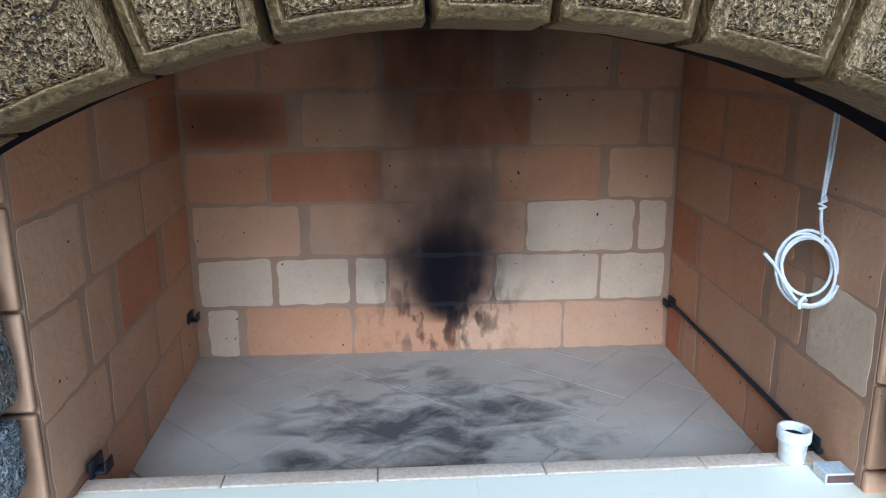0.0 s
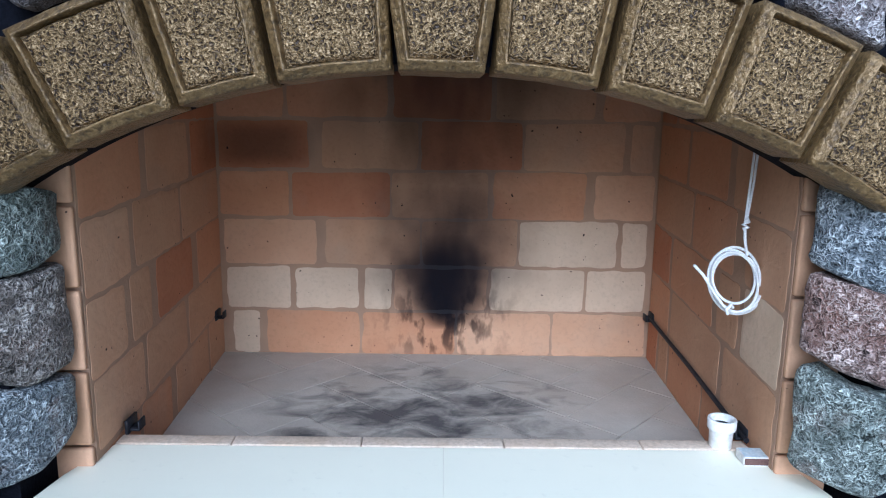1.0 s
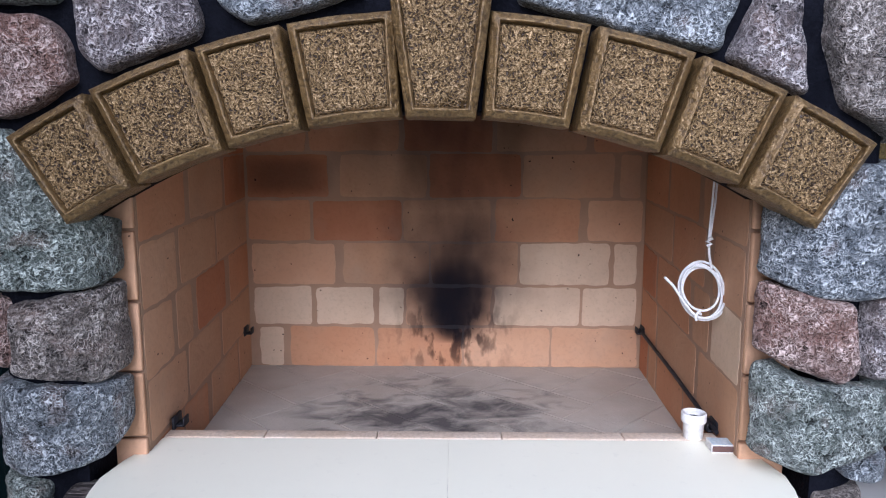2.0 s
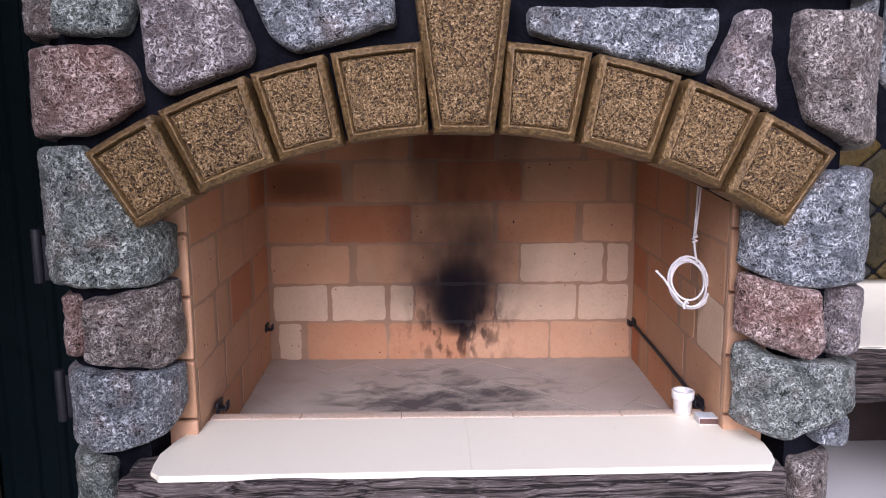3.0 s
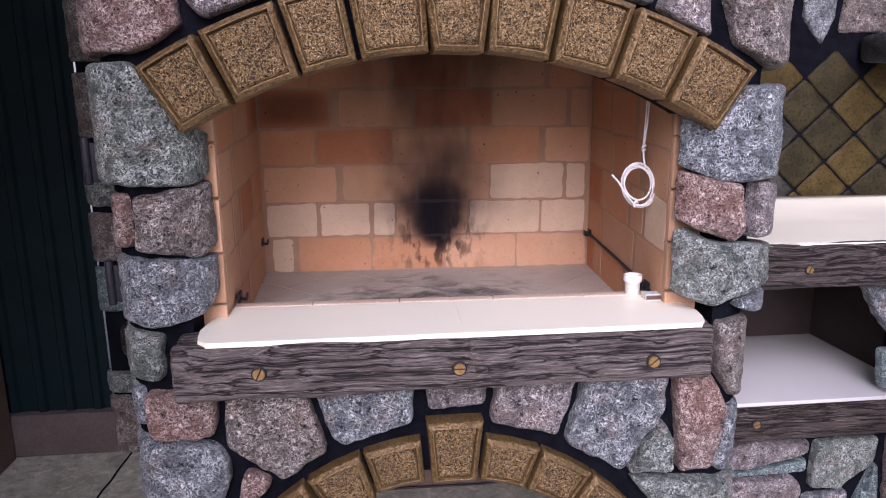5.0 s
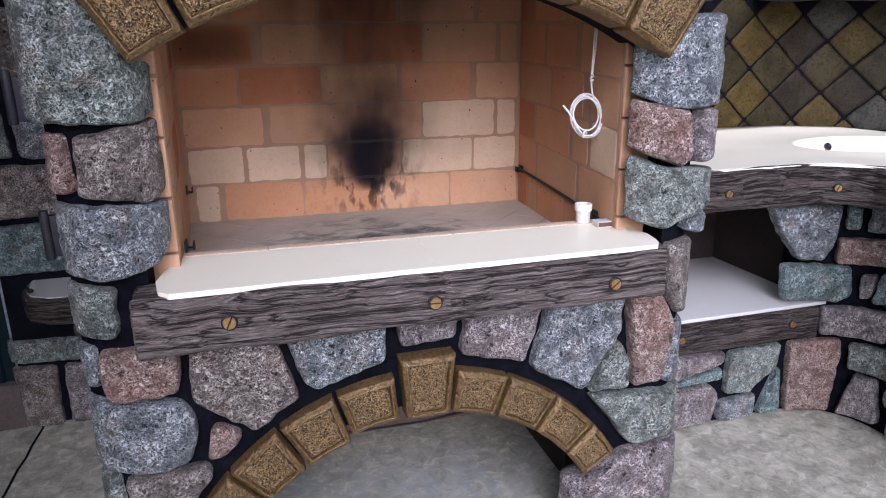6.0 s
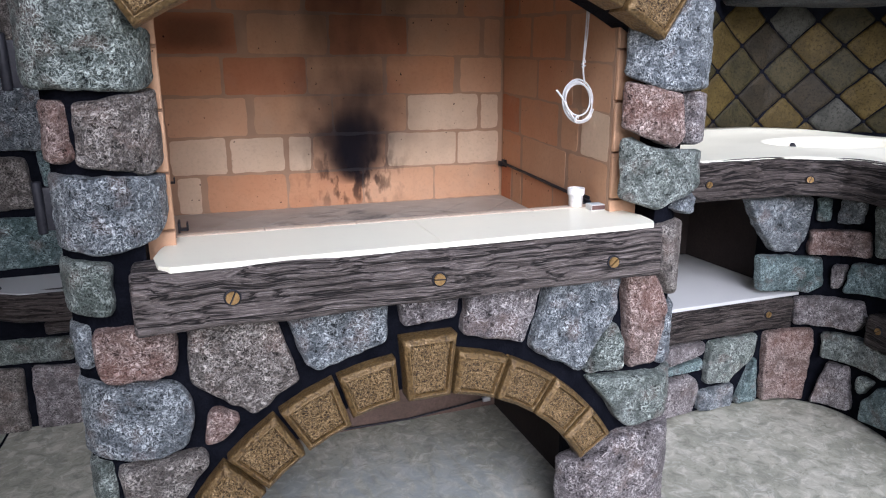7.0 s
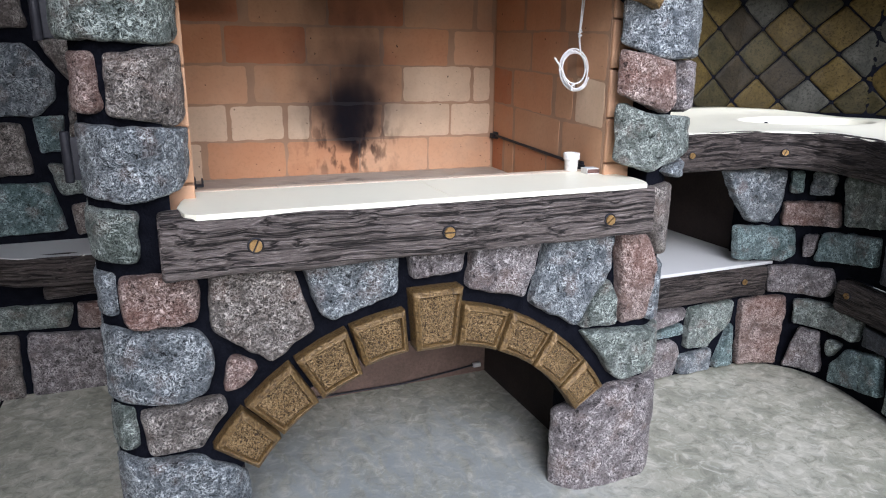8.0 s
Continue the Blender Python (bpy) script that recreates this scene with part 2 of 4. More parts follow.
def grain_coords(nt, scale):
    """Place along and across the timber, stored with its mesh."""
    at = nod(nt, "ShaderNodeAttribute")
    at.attribute_name = "grain"
    sway = nod(nt, "ShaderNodeTexNoise", Vector=at.outputs["Vector"], Scale=5.0, Detail=2.0).outputs["Color"]
    wave = nod(nt, "ShaderNodeVectorMath")
    wave.operation = "MULTIPLY_ADD"
    nt.links.new(sway, wave.inputs[0])
    wave.inputs[1].default_value = (0.0, 0.035, 0.035)
    nt.links.new(at.outputs["Vector"], wave.inputs[2])
    mp = nod(nt, "ShaderNodeMapping", Vector=wave.outputs[0])
    mp.inputs["Scale"].default_value = scale
    return mp.outputs[0]


def wood_paint(name, dark, mid, light):
    """Cast beam painted as old timber: flowing grain with black cracks and pale worn crests."""
    m, nt, b = material(name, 0.6)
    b.inputs["Specular IOR Level"].default_value = 0.3
    v = grain_coords(nt, (0.7, 16.0, 16.0))
    flow = noise_tex(nt, v, 2.0, 4, 0.55, 0.6)
    crack = thin_lines(nt, grain_coords(nt, (0.6, 19.0, 19.0)), 3.4, 4, 0.3, 15.0)
    fibre = noise_tex(nt, grain_coords(nt, (1.4, 62.0, 62.0)), 7.0, 4, 0.6, 0.4)
    col = mix(nt, ramp(nt, flow, [(0.30, 0.0), (0.68, 1.0)]), dark, mid)
    col = mix(nt, ramp(nt, fibre, [(0.52, 0.0), (0.70, 0.6)]), col, light)
    col = mix(nt, ramp(nt, fibre, [(0.37, 0.75), (0.49, 0.0)]), col, tuple(c * 0.4 for c in dark))
    col = mix(nt, ramp(nt, crack, [(0.42, 0.0), (0.80, 0.95)]), col, tuple(c * 0.13 for c in dark))
    nt.links.new(col, b.inputs["Base Color"])
    bump(nt, b, calc(nt, "SUBTRACT", calc(nt, "ADD", calc(nt, "MULTIPLY", fibre, 0.9), flow), calc(nt, "MULTIPLY", crack, 0.9)), 0.008, 1.0)
    return m


WOOD = wood_paint("weathered_wood", (0.112, 0.092, 0.082), (0.158, 0.132, 0.120), (0.44, 0.39, 0.36))
WOOD_DARK = wood_paint("dark_wood", (0.050, 0.039, 0.034), (0.082, 0.066, 0.058), (0.27, 0.235, 0.21))


def concrete_floor():
    m, nt, b = material("grey_concrete", 0.55)
    v = coords(nt, shift=False)
    n1, n2, n3 = noise_tex(nt, v, 2.6, 6, 0.7), noise_tex(nt, v, 8, 8, 0.74, 0.5), noise_tex(nt, v, 120, 3)
    n4 = noise_tex(nt, v, 21, 6, 0.7, 0.8)
    col = mix(nt, ramp(nt, n1, [(0.38, 0.0), (0.62, 1.0)]), (0.33, 0.325, 0.25), (0.48, 0.465, 0.375))
    col = mix(nt, ramp(nt, n2, [(0.38, 0.55), (0.52, 0.0)]), col, (0.22, 0.225, 0.18))
    col = mix(nt, ramp(nt, n4, [(0.52, 0.0), (0.64, 0.75)]), col, (0.64, 0.62, 0.53))
    col = mix(nt, ramp(nt, n4, [(0.36, 0.75), (0.47, 0.0)]), col, (0.20, 0.20, 0.155))
    # blue-grey paint wash trodden in under the arch
    sep = nod(nt, "ShaderNodeSeparateXYZ", Vector=v)
    dx = calc(nt, "DIVIDE", calc(nt, "ADD", sep.outputs[0], 0.05), 0.62)
    dy = calc(nt, "DIVIDE", calc(nt, "SUBTRACT", sep.outputs[1], 0.15), 0.55)
    reach = calc(nt, "EXPONENT", calc(nt, "MULTIPLY", calc(nt, "ADD", calc(nt, "POWER", calc(nt, "ABSOLUTE", dx), 4.0), calc(nt, "POWER", calc(nt, "ABSOLUTE", dy), 4.0)), -1.0))
    wash = noise_tex(nt, coords(nt, (3.0, 1.2, 1.0), False), 5, 6, 0.65, 0.8)
    col = mix(nt, calc(nt, "MULTIPLY", reach, ramp(nt, wash, [(0.38, 0.2), (0.6, 0.8)])), col, (0.30, 0.335, 0.345))
    nt.links.new(col, b.inputs["Base Color"])
    bump(nt, b, calc(nt, "ADD", n3, n2), 0.002, 0.5)
    return m


CONCRETE = concrete_floor()


def smooth_white(name, c):
    m, nt, b = material(name, 0.38)
    v = coords(nt, shift=False)
    n1, n2 = noise_tex(nt, v, 3, 5), noise_tex(nt, v, 45, 4)
    col = mix(nt, ramp(nt, n1, [(0.35, 0.0), (0.7, 0.5)]), c, tuple(k * 0.93 for k in c))
    col = mix(nt, ramp(nt, n2, [(0.62, 0.0), (0.75, 0.3)]), col, tuple(k * 0.8 for k in c))
    nt.links.new(col, b.inputs["Base Color"])
    bump(nt, b, n1, 0.001, 0.2)
    return m


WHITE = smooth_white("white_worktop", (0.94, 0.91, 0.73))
# the same white, greyed to carry the shade over the lower shelf
WHITE_SHADED = smooth_white("shaded_white", (0.54, 0.54, 0.525))
LEDGE = plain_grain("pale_ledge_brick", (0.60, 0.46, 0.33), (0.66, 0.54, 0.42), 12, 130, 0.8, 0.001, shift=True)
BRASS = plain_grain("aged_brass", (0.26, 0.155, 0.055), (0.37, 0.235, 0.09), 60, 300, 0.42, 0.001, 0.6)
BLACK_METAL = plain_grain("black_steel", (0.014, 0.014, 0.018), (0.025, 0.025, 0.03), 40, 200, 0.5, 0.001, 0.0)
BLACK_METAL.node_tree.nodes["Principled BSDF"].inputs["Specular IOR Level"].default_value = 0.25
GREEN_METAL = plain_grain("dark_green_sheet", (0.002, 0.009, 0.011), (0.003, 0.013, 0.015), 6, 90, 0.6, 0.0008)
GREEN_METAL.node_tree.nodes["Principled BSDF"].inputs["Specular IOR Level"].default_value = 0.15
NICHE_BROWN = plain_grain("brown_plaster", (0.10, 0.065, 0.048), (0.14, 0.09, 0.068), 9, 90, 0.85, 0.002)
# brown plaster again, with the deep shade of niche and recess in its colour
NICHE_SHADED = plain_grain("shaded_plaster", (0.018, 0.011, 0.009), (0.03, 0.019, 0.015), 9, 90, 0.9, 0.002)
SOOT_BLACK = plain_grain("sooty_plaster", (0.05, 0.035, 0.028), (0.08, 0.055, 0.042), 8, 90, 0.9, 0.002)
ROPE_WHITE = plain_grain("white_cord", (0.78, 0.78, 0.77), (0.70, 0.70, 0.69), 60, 400, 0.7, 0.0006)
PLASTIC = plain_grain("white_plastic", (0.74, 0.73, 0.70), (0.80, 0.79, 0.76), 20, 90, 0.35, 0.0002)
CARD = plain_grain("pale_blue_card", (0.45, 0.55, 0.60), (0.66, 0.70, 0.70), 60, 200, 0.6, 0.0002)
STRIKER = plain_grain("brown_striker", (0.10, 0.05, 0.04), (0.14, 0.075, 0.06), 80, 400, 0.8, 0.0005)
CARD_WHITE = plain_grain("white_card", (0.72, 0.70, 0.66), (0.66, 0.64, 0.60), 60, 200, 0.7, 0.0002)
SILL_BROWN = plain_grain("brown_sill", (0.07, 0.055, 0.048), (0.10, 0.08, 0.07), 7, 80, 0.8, 0.002)


def tile_paint(name, a, b_col):
    m, nt, b = material(name, 0.5)
    v = coords(nt)
    n1, n2 = noise_tex(nt, v, 10, 5), noise_tex(nt, v, 90, 4, 0.6, 0.5)
    col = mix(nt, ramp(nt, n1, [(0.38, 0.0), (0.62, 1.0)]), a, b_col)
    col = mix(nt, ramp(nt, n2, [(0.36, 0.7), (0.5, 0.0)]), col, tuple(c * 0.35 for c in a))
    nt.links.new(col, b.inputs["Base Color"])
    b.inputs["Specular IOR Level"].default_value = 0.12
    bump(nt, b, n2, 0.004, 0.8)
    return m


TILE = [tile_paint("olive_tile", (0.021, 0.018, 0.008), (0.038, 0.031, 0.013)),
        tile_paint("ochre_tile", (0.040, 0.028, 0.008), (0.068, 0.048, 0.014)),
        tile_paint("grey_tile", (0.026, 0.026, 0.021), (0.050, 0.049, 0.040)),
        tile_paint("brown_tile", (0.016, 0.013, 0.008), (0.028, 0.022, 0.013))]

# ---- helpers of this scene ----
def link(name, bm, mat, smooth=True):
    me = bpy.data.meshes.new(name)
    bm.normal_update()
    bm.to_mesh(me)
    bm.free()
    me.materials.append(mat)
    if smooth:
        for p in me.polygons:
            p.use_smooth = True
    return new(name, me)


def part(name, bm, mat, parent, label="", smooth=True):
    ob = link(name, bm, mat, smooth)
    ob.parent = parent
    return tagged(ob, label) if label else ob


def thing(name, label, category, group="", kind=""):
    return tagged(new(name), label, category, group, kind)


def block(lo, hi, bevel=0.0, segments=2):
    bm = bmesh.new()
    bmesh.ops.create_cube(bm, size=1)
    for v in bm.verts:
        v.co = Vector([(a + b) / 2 + c * (b - a) for a, b, c in zip(lo, hi, v.co)])
    if bevel:
        bmesh.ops.bevel(bm, geom=bm.edges[:], offset=bevel, segments=segments, affect="EDGES", profile=0.6)
    return bm


def lathe(profile, n=24):
    """A turned body: (radius, height) from below upwards."""
    bm = bmesh.new()
    rings = [[bm.verts.new((r * math.cos(2 * math.pi * k / n), r * math.sin(2 * math.pi * k / n), z)) for k in range(n)] for r, z in profile]
    for a, b in zip(rings, rings[1:]):
        for k in range(n):
            bm.faces.new((a[k], a[(k + 1) % n], b[(k + 1) % n], b[k]))
    bm.faces.new(rings[0][::-1])
    bm.faces.new(rings[-1])
    return bm


def rounded(corners, n=64, cut=0.25, rounds=3):
    """An even closed outline with rounded corners."""
    ps = [Vector((*c, 0)).to_2d() if len(c) == 2 else Vector(c).to_2d() for c in corners]
    dense = []
    for a, b in zip(ps, ps[1:] + ps[:1]):
        k = max(1, int((b - a).length / 0.03))
        dense += [a.lerp(b, i / k) for i in range(k)]
    ps = dense
    for _ in range(rounds):
        ps = [q for a, b in zip(ps, ps[1:] + ps[:1]) for q in (a.lerp(b, cut), a.lerp(b, 1 - cut))]
    ds = [0.0]
    for a, b in zip(ps, ps[1:] + ps[:1]):
        ds.append(ds[-1] + (b - a).length)
    out, j = [], 0
    for i in range(n):
        s = ds[-1] * i / n
        while ds[j + 1] < s:
            j += 1
        out.append(ps[j].lerp(ps[(j + 1) % len(ps)], (s - ds[j]) / max(1e-9, ds[j + 1] - ds[j])))
    return out


def pillow(corners, place, proud, edge=0.014, n=64, rings=14, rough=0.004, ragged=0.003, seed=0, sink=0.03, cut=0.25, coarse=0.0, rounds=3):
    """A stone or brick face: a rounded outline that rises from its bed, with an uneven skin. place(u, v, h) lays it on its wall."""
    bm = bmesh.new()
    line = rounded(corners, n, cut, rounds)
    area = sum(a.x * b.y - b.x * a.y for a, b in zip(line, line[1:] + line[:1]))
    if area < 0:
        line.reverse()
    c = sum(line, Vector((0, 0))) / n
    off = Vector((seed * 3.17, seed * 1.91, seed * 0.77))
    line = [p + (p - c).normalized() * ragged * 2 * noise.noise(Vector((p.x * 28, p.y * 28, seed * 2.3)) + off) for p in line]
    loops = []
    steps = [1.0] + [1 - (k / rings) ** 1.35 for k in range(rings)]
    for k, s in enumerate(steps):
        loop = []
        for p in line:
            q = c + (p - c) * s
            e = (p - q).length
            h = -sink if k == 0 else proud * (1 - math.exp(-(e + 0.0015) / edge))
            if k and rough:
                w = Vector((q.x, q.y, 0)) + off
                h += min(1, e / edge * 0.7 + 0.25) * (rough * noise.fractal(w * 55, 0.9, 2.1, 4) + coarse * noise.noise(w * 14)
                     - rough * 1.6 * max(0, noise.noise(w * 34 + Vector((9, 4, 2))) - 0.42) * 3)
            loop.append(bm.verts.new(place(q.x, q.y, h)))
        loops.append(loop)
    mid = bm.verts.new(place(c.x, c.y, proud))
    for a, b in zip(loops, loops[1:]):
        for i in range(n):
            j = (i + 1) % n
            bm.faces.new((a[i], a[j], b[j], b[i]))
    for i in range(n):
        bm.faces.new((loops[-1][i], loops[-1][(i + 1) % n], mid))
    return bm


def low(v):
    """Height on the lower masonry, drawn out a little towards the floor."""
    return v - 0.045 * max(0.0, 0.75 - v)


def flat_wall(y, bends=(), radius=0.085):
    """Lays (u, v, h) on a wall that faces the viewer. bends: (u, side) where it turns away round a corner, with a radius of its own or the common one."""
    def place(u, v, h):
        v = low(v)
        for b, side, *own in bends:
            d = (u - b) * side
            r = own[0] if own else radius
            if d > 0:
                a = min(d / r, math.pi / 2)
                rest = max(0.0, d - r * math.pi / 2)
                return Vector((b + side * (r + h) * math.sin(a), y + r - (r + h) * math.cos(a) + rest, v))
        return Vector((u, y - h, v))
    return place


def path_wall(points):
    """Lays (u, v, h) along a wall whose plan is a line of points."""
    ps = [Vector(p) for p in points]
    lens = [0.0]
    for a, b in zip(ps, ps[1:]):
        lens.append(lens[-1] + (b - a).length)

    def place(u, v, h):
        k = 0
        while k < len(ps) - 2 and lens[k + 1] < u:
            k += 1
        f = (u - lens[k]) / (lens[k + 1] - lens[k])
        d0 = (ps[k + 1] - ps[k]).normalized()
        dn = (ps[min(k + 2, len(ps) - 1)] - ps[min(k + 1, len(ps) - 2)]).normalized()
        dp = (ps[max(k, 1)] - ps[max(k - 1, 0)]).normalized()
        g = min(1, max(0, f))
        d = (dp + d0).lerp(d0 + dn, g).normalized()
        p = ps[k].lerp(ps[k + 1], f)
        return Vector((p.x + d.y * h, p.y - d.x * h, v))
    place.length = lens[-1]
    return place


def strip_body(place, u0, u1, z0, z1, back, steps):
    """A wall body with thickness along a plan line."""
    bm = bmesh.new()
    cols = []
    for k in range(steps + 1):
        u = u0 + (u1 - u0) * k / steps
        cols.append([bm.verts.new(place(u, z, h)) for z, h in ((z0, 0), (z1, 0), (z1, -back), (z0, -back))])
    for a, b in zip(cols, cols[1:]):
        for i in range(4):
            j = (i + 1) % 4
            bm.faces.new((a[i], b[i], b[j], a[j]))
    bm.faces.new(cols[0])
    bm.faces.new(cols[-1][::-1])
    bmesh.ops.recalc_face_normals(bm, faces=bm.faces[:])
    return bm


def tube(points, radius, cyclic=False, res=4):
    cu = bpy.data.curves.new("tube", "CURVE")
    cu.dimensions, cu.bevel_depth, cu.bevel_resolution, cu.use_fill_caps = "3D", radius, res, True
    sp = cu.splines.new("POLY")
    sp.points.add(len(points) - 1)
    for p, co in zip(sp.points, points):
        p.co = (*co, 1)
    sp.use_cyclic_u = cyclic
    tmp = bpy.data.objects.new("tube", cu)
    scene.collection.objects.link(tmp)
    dg = bpy.context.evaluated_depsgraph_get()
    me = bpy.data.meshes.new_from_object(tmp.evaluated_get(dg))
    bm = bmesh.new()
    bm.from_mesh(me)
    bpy.data.objects.remove(tmp)
    bpy.data.curves.remove(cu)
    bpy.data.meshes.remove(me)
    return bm


# ---- ground ----
GROUND = -0.03
bm = bmesh.new()
for x in (-60, 60):
    for y in (-60, 60):
        bm.verts.new((x, y, GROUND))
bm.verts.ensure_lookup_table()
bm.faces.new([bm.verts[i] for i in (0, 2, 3, 1)])
tagged(link("ground", bm, CONCRETE), "mottled grey-green concrete yard floor", "floor", kind="structure")

# unseen slab, added to keep sky light off the gate, far wall and tiles
tagged(link("roof", block((-5, 0.45, 2.50), (5, 4.0, 2.62)), NICHE_BROWN, False), "unseen roof slab added to shade the rear walls", "roof", kind="structure")
# second unseen slab, added to darken the left side
tagged(link("roof", block((-5, -1.75, 2.30), (-0.95, 0.446, 2.42)), NICHE_BROWN, False), "unseen roof slab added to shade the left side by the gate", "roof", kind="structure")
# out of view; added only to cut the light from the left
tagged(link("wall_side", block((-1.92, -5.0, GROUND), (-1.77, 1.30, 2.5)), NICHE_BROWN, False), "plain dark unseen wall added to block light from the left", "wall", kind="structure")
bm = bmesh.new()
rnd = random.Random(9)
edge = [(-1.285 + 0.003 * rnd.uniform(-1, 1) - 0.035 * k / 12, 1.31 - 0.95 * k / 12) for k in range(13)]
rows = [[bm.verts.new((x + d, y, z)) for d, z in ((-0.005, GROUND + 0.0002), (-0.004, GROUND + 0.002), (0.004, GROUND + 0.002), (0.005, GROUND + 0.0002))] for x, y in edge]
for a, b in zip(rows, rows[1:]):
    for i in range(3):
        bm.faces.new((a[i], b[i], b[i + 1], a[i + 1]))
tagged(link("floor_joint", bm, MORTAR_DARK), "dark uneven joint between two concrete slabs", "joint", kind="structure")

# ---- fireplace front ----
UP_C, UP_IN, UP_OUT = (0.0, 0.452), 1.126, 1.289
LO_C, LO_IN, LO_OUT = (-0.03, -0.033), 0.570, 0.682


def upper_soffit(x):
    return UP_C[1] + math.sqrt(max(0, (UP_IN + 0.012) ** 2 - (x - UP_C[0]) ** 2))


def lower_soffit(x):
    return low(LO_C[1] + math.sqrt(max(0, (LO_IN + 0.012) ** 2 - (x - LO_C[0]) ** 2)))


fireplace = thing("fireplace", "tall outdoor barbecue fireplace of painted sculpted stone", "fireplace")


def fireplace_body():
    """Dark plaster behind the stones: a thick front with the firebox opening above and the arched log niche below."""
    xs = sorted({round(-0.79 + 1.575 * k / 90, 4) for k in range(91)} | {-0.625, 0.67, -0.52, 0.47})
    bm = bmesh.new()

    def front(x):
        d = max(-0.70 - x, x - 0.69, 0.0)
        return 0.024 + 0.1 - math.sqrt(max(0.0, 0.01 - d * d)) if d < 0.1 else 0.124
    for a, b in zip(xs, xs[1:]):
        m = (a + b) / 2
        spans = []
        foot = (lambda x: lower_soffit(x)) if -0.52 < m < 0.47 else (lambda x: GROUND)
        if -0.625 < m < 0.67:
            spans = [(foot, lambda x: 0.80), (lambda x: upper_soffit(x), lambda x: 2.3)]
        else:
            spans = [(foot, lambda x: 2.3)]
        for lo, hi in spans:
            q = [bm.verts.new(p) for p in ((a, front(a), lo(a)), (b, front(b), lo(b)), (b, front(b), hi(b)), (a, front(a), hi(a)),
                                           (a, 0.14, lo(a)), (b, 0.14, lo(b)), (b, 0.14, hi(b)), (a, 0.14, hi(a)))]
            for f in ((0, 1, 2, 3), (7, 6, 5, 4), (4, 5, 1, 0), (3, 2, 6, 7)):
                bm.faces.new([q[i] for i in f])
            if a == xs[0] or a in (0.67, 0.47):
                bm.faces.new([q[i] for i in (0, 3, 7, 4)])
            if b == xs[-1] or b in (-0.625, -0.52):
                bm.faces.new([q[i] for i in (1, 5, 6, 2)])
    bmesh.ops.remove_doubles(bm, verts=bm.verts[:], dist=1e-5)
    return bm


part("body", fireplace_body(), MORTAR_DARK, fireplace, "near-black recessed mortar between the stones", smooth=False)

FACE = flat_wall(0.004)
OUT_L, OUT_R, OUT_UP = (-0.69, -1), (0.678, 1), (0.725, 1)
IN_BEND = (-0.697, 1, 0.10)
LEFT_UP = flat_wall(0.004, [(-0.715, -1)])
JAMB_UP = flat_wall(0.004, [(-0.712, -1), IN_BEND])
LEFT = flat_wall(0.004, [OUT_L])
RIGHT = flat_wall(0.004, [OUT_R])
JAMB_L = flat_wall(0.004, [OUT_L, IN_BEND])
JAMB_R = flat_wall(0.004, [(0.657, -1), OUT_UP])
RIGHT_UP = flat_wall(0.004, [OUT_UP])
IN_L = flat_wall(0.004, [IN_BEND])
IN_R = flat_wall(0.004, [(0.657, -1)])
FOOT_L = flat_wall(0.004, [OUT_L, (-0.598, 1)])
FOOT_R = flat_wall(0.004, [(0.522, -1), OUT_R])
stone_count = 0


def stone(colour, place, corners, proud=0.032, owner=None, detail=1.0, rough=0.0028):
    global stone_count
    stone_count += 1
    bm = pillow(corners, place, proud * 0.72, 0.0042, int(110 * detail), int(24 * detail), rough, 0.003, stone_count, coarse=0.004, cut=0.2)
    return part("stone", bm, STONE[colour], owner or fireplace)


# above the arch
stone("brown", LEFT_UP, [(-0.95, 1.90), (-0.75, 1.90), (-0.755, 1.76), (-0.95, 1.755)])
stone("green", FACE, [(-0.735, 1.90), (-0.60, 1.90), (-0.592, 1.80), (-0.605, 1.76), (-0.738, 1.76)])
stone("pink", LEFT_UP, [(-0.95, 1.74), (-0.635, 1.74), (-0.600, 1.71), (-0.592, 1.635), (-0.685, 1.578), (-0.95, 1.57)])
stone("mauve", FACE, [(-0.590, 1.93), (-0.45, 1.90), (-0.40, 1.79), (-0.378, 1.735), (-0.39, 1.705), (-0.542, 1.648), (-0.572, 1.68)])
stone("blue", FACE, [(-0.425, 1.93), (-0.13, 1.93), (-0.115, 1.775), (-0.31, 1.722), (-0.345, 1.755)])
stone("blue", FACE, [(0.125, 1.805), (0.48, 1.80), (0.485, 1.76), (0.45, 1.68), (0.33, 1.705), (0.125, 1.76)])
stone("mauve", FACE, [(0.525, 1.80), (0.575, 1.80), (0.60, 1.61), (0.47, 1.67)])
stone("brown", RIGHT_UP, [(0.633, 1.80), (0.95, 1.79), (0.95, 1.53), (0.755, 1.55), (0.672, 1.59), (0.63, 1.70)])
stone("green", FACE, [(0.14, 1.95), (0.50, 1.95), (0.50, 1.835), (0.14, 1.84)])
stone("blue", RIGHT_UP, [(0.54, 1.95), (0.92, 1.95), (0.92, 1.83), (0.54, 1.835)])
# side columns beside the opening, from above
stone("green", JAMB_UP, [(-0.95, 1.56), (-0.71, 1.56), (-0.665, 1.52), (-0.60, 1.42), (-0.525, 1.40), (-0.525, 1.31), (-0.60, 1.285), (-0.95, 1.30)])
stone("pink", LEFT, [(-0.92, 1.285), (-0.755, 1.27), (-0.745, 1.16), (-0.765, 1.145), (-0.92, 1.15)])
stone("brown", IN_L, [(-0.725, 1.265), (-0.525, 1.295), (-0.525, 1.125), (-0.60, 1.115), (-0.73, 1.145)])
stone("blue", JAMB_L, [(-0.92, 1.135), (-0.525, 1.11), (-0.525, 1.02), (-0.60, 0.975), (-0.70, 0.96), (-0.92, 0.98)])
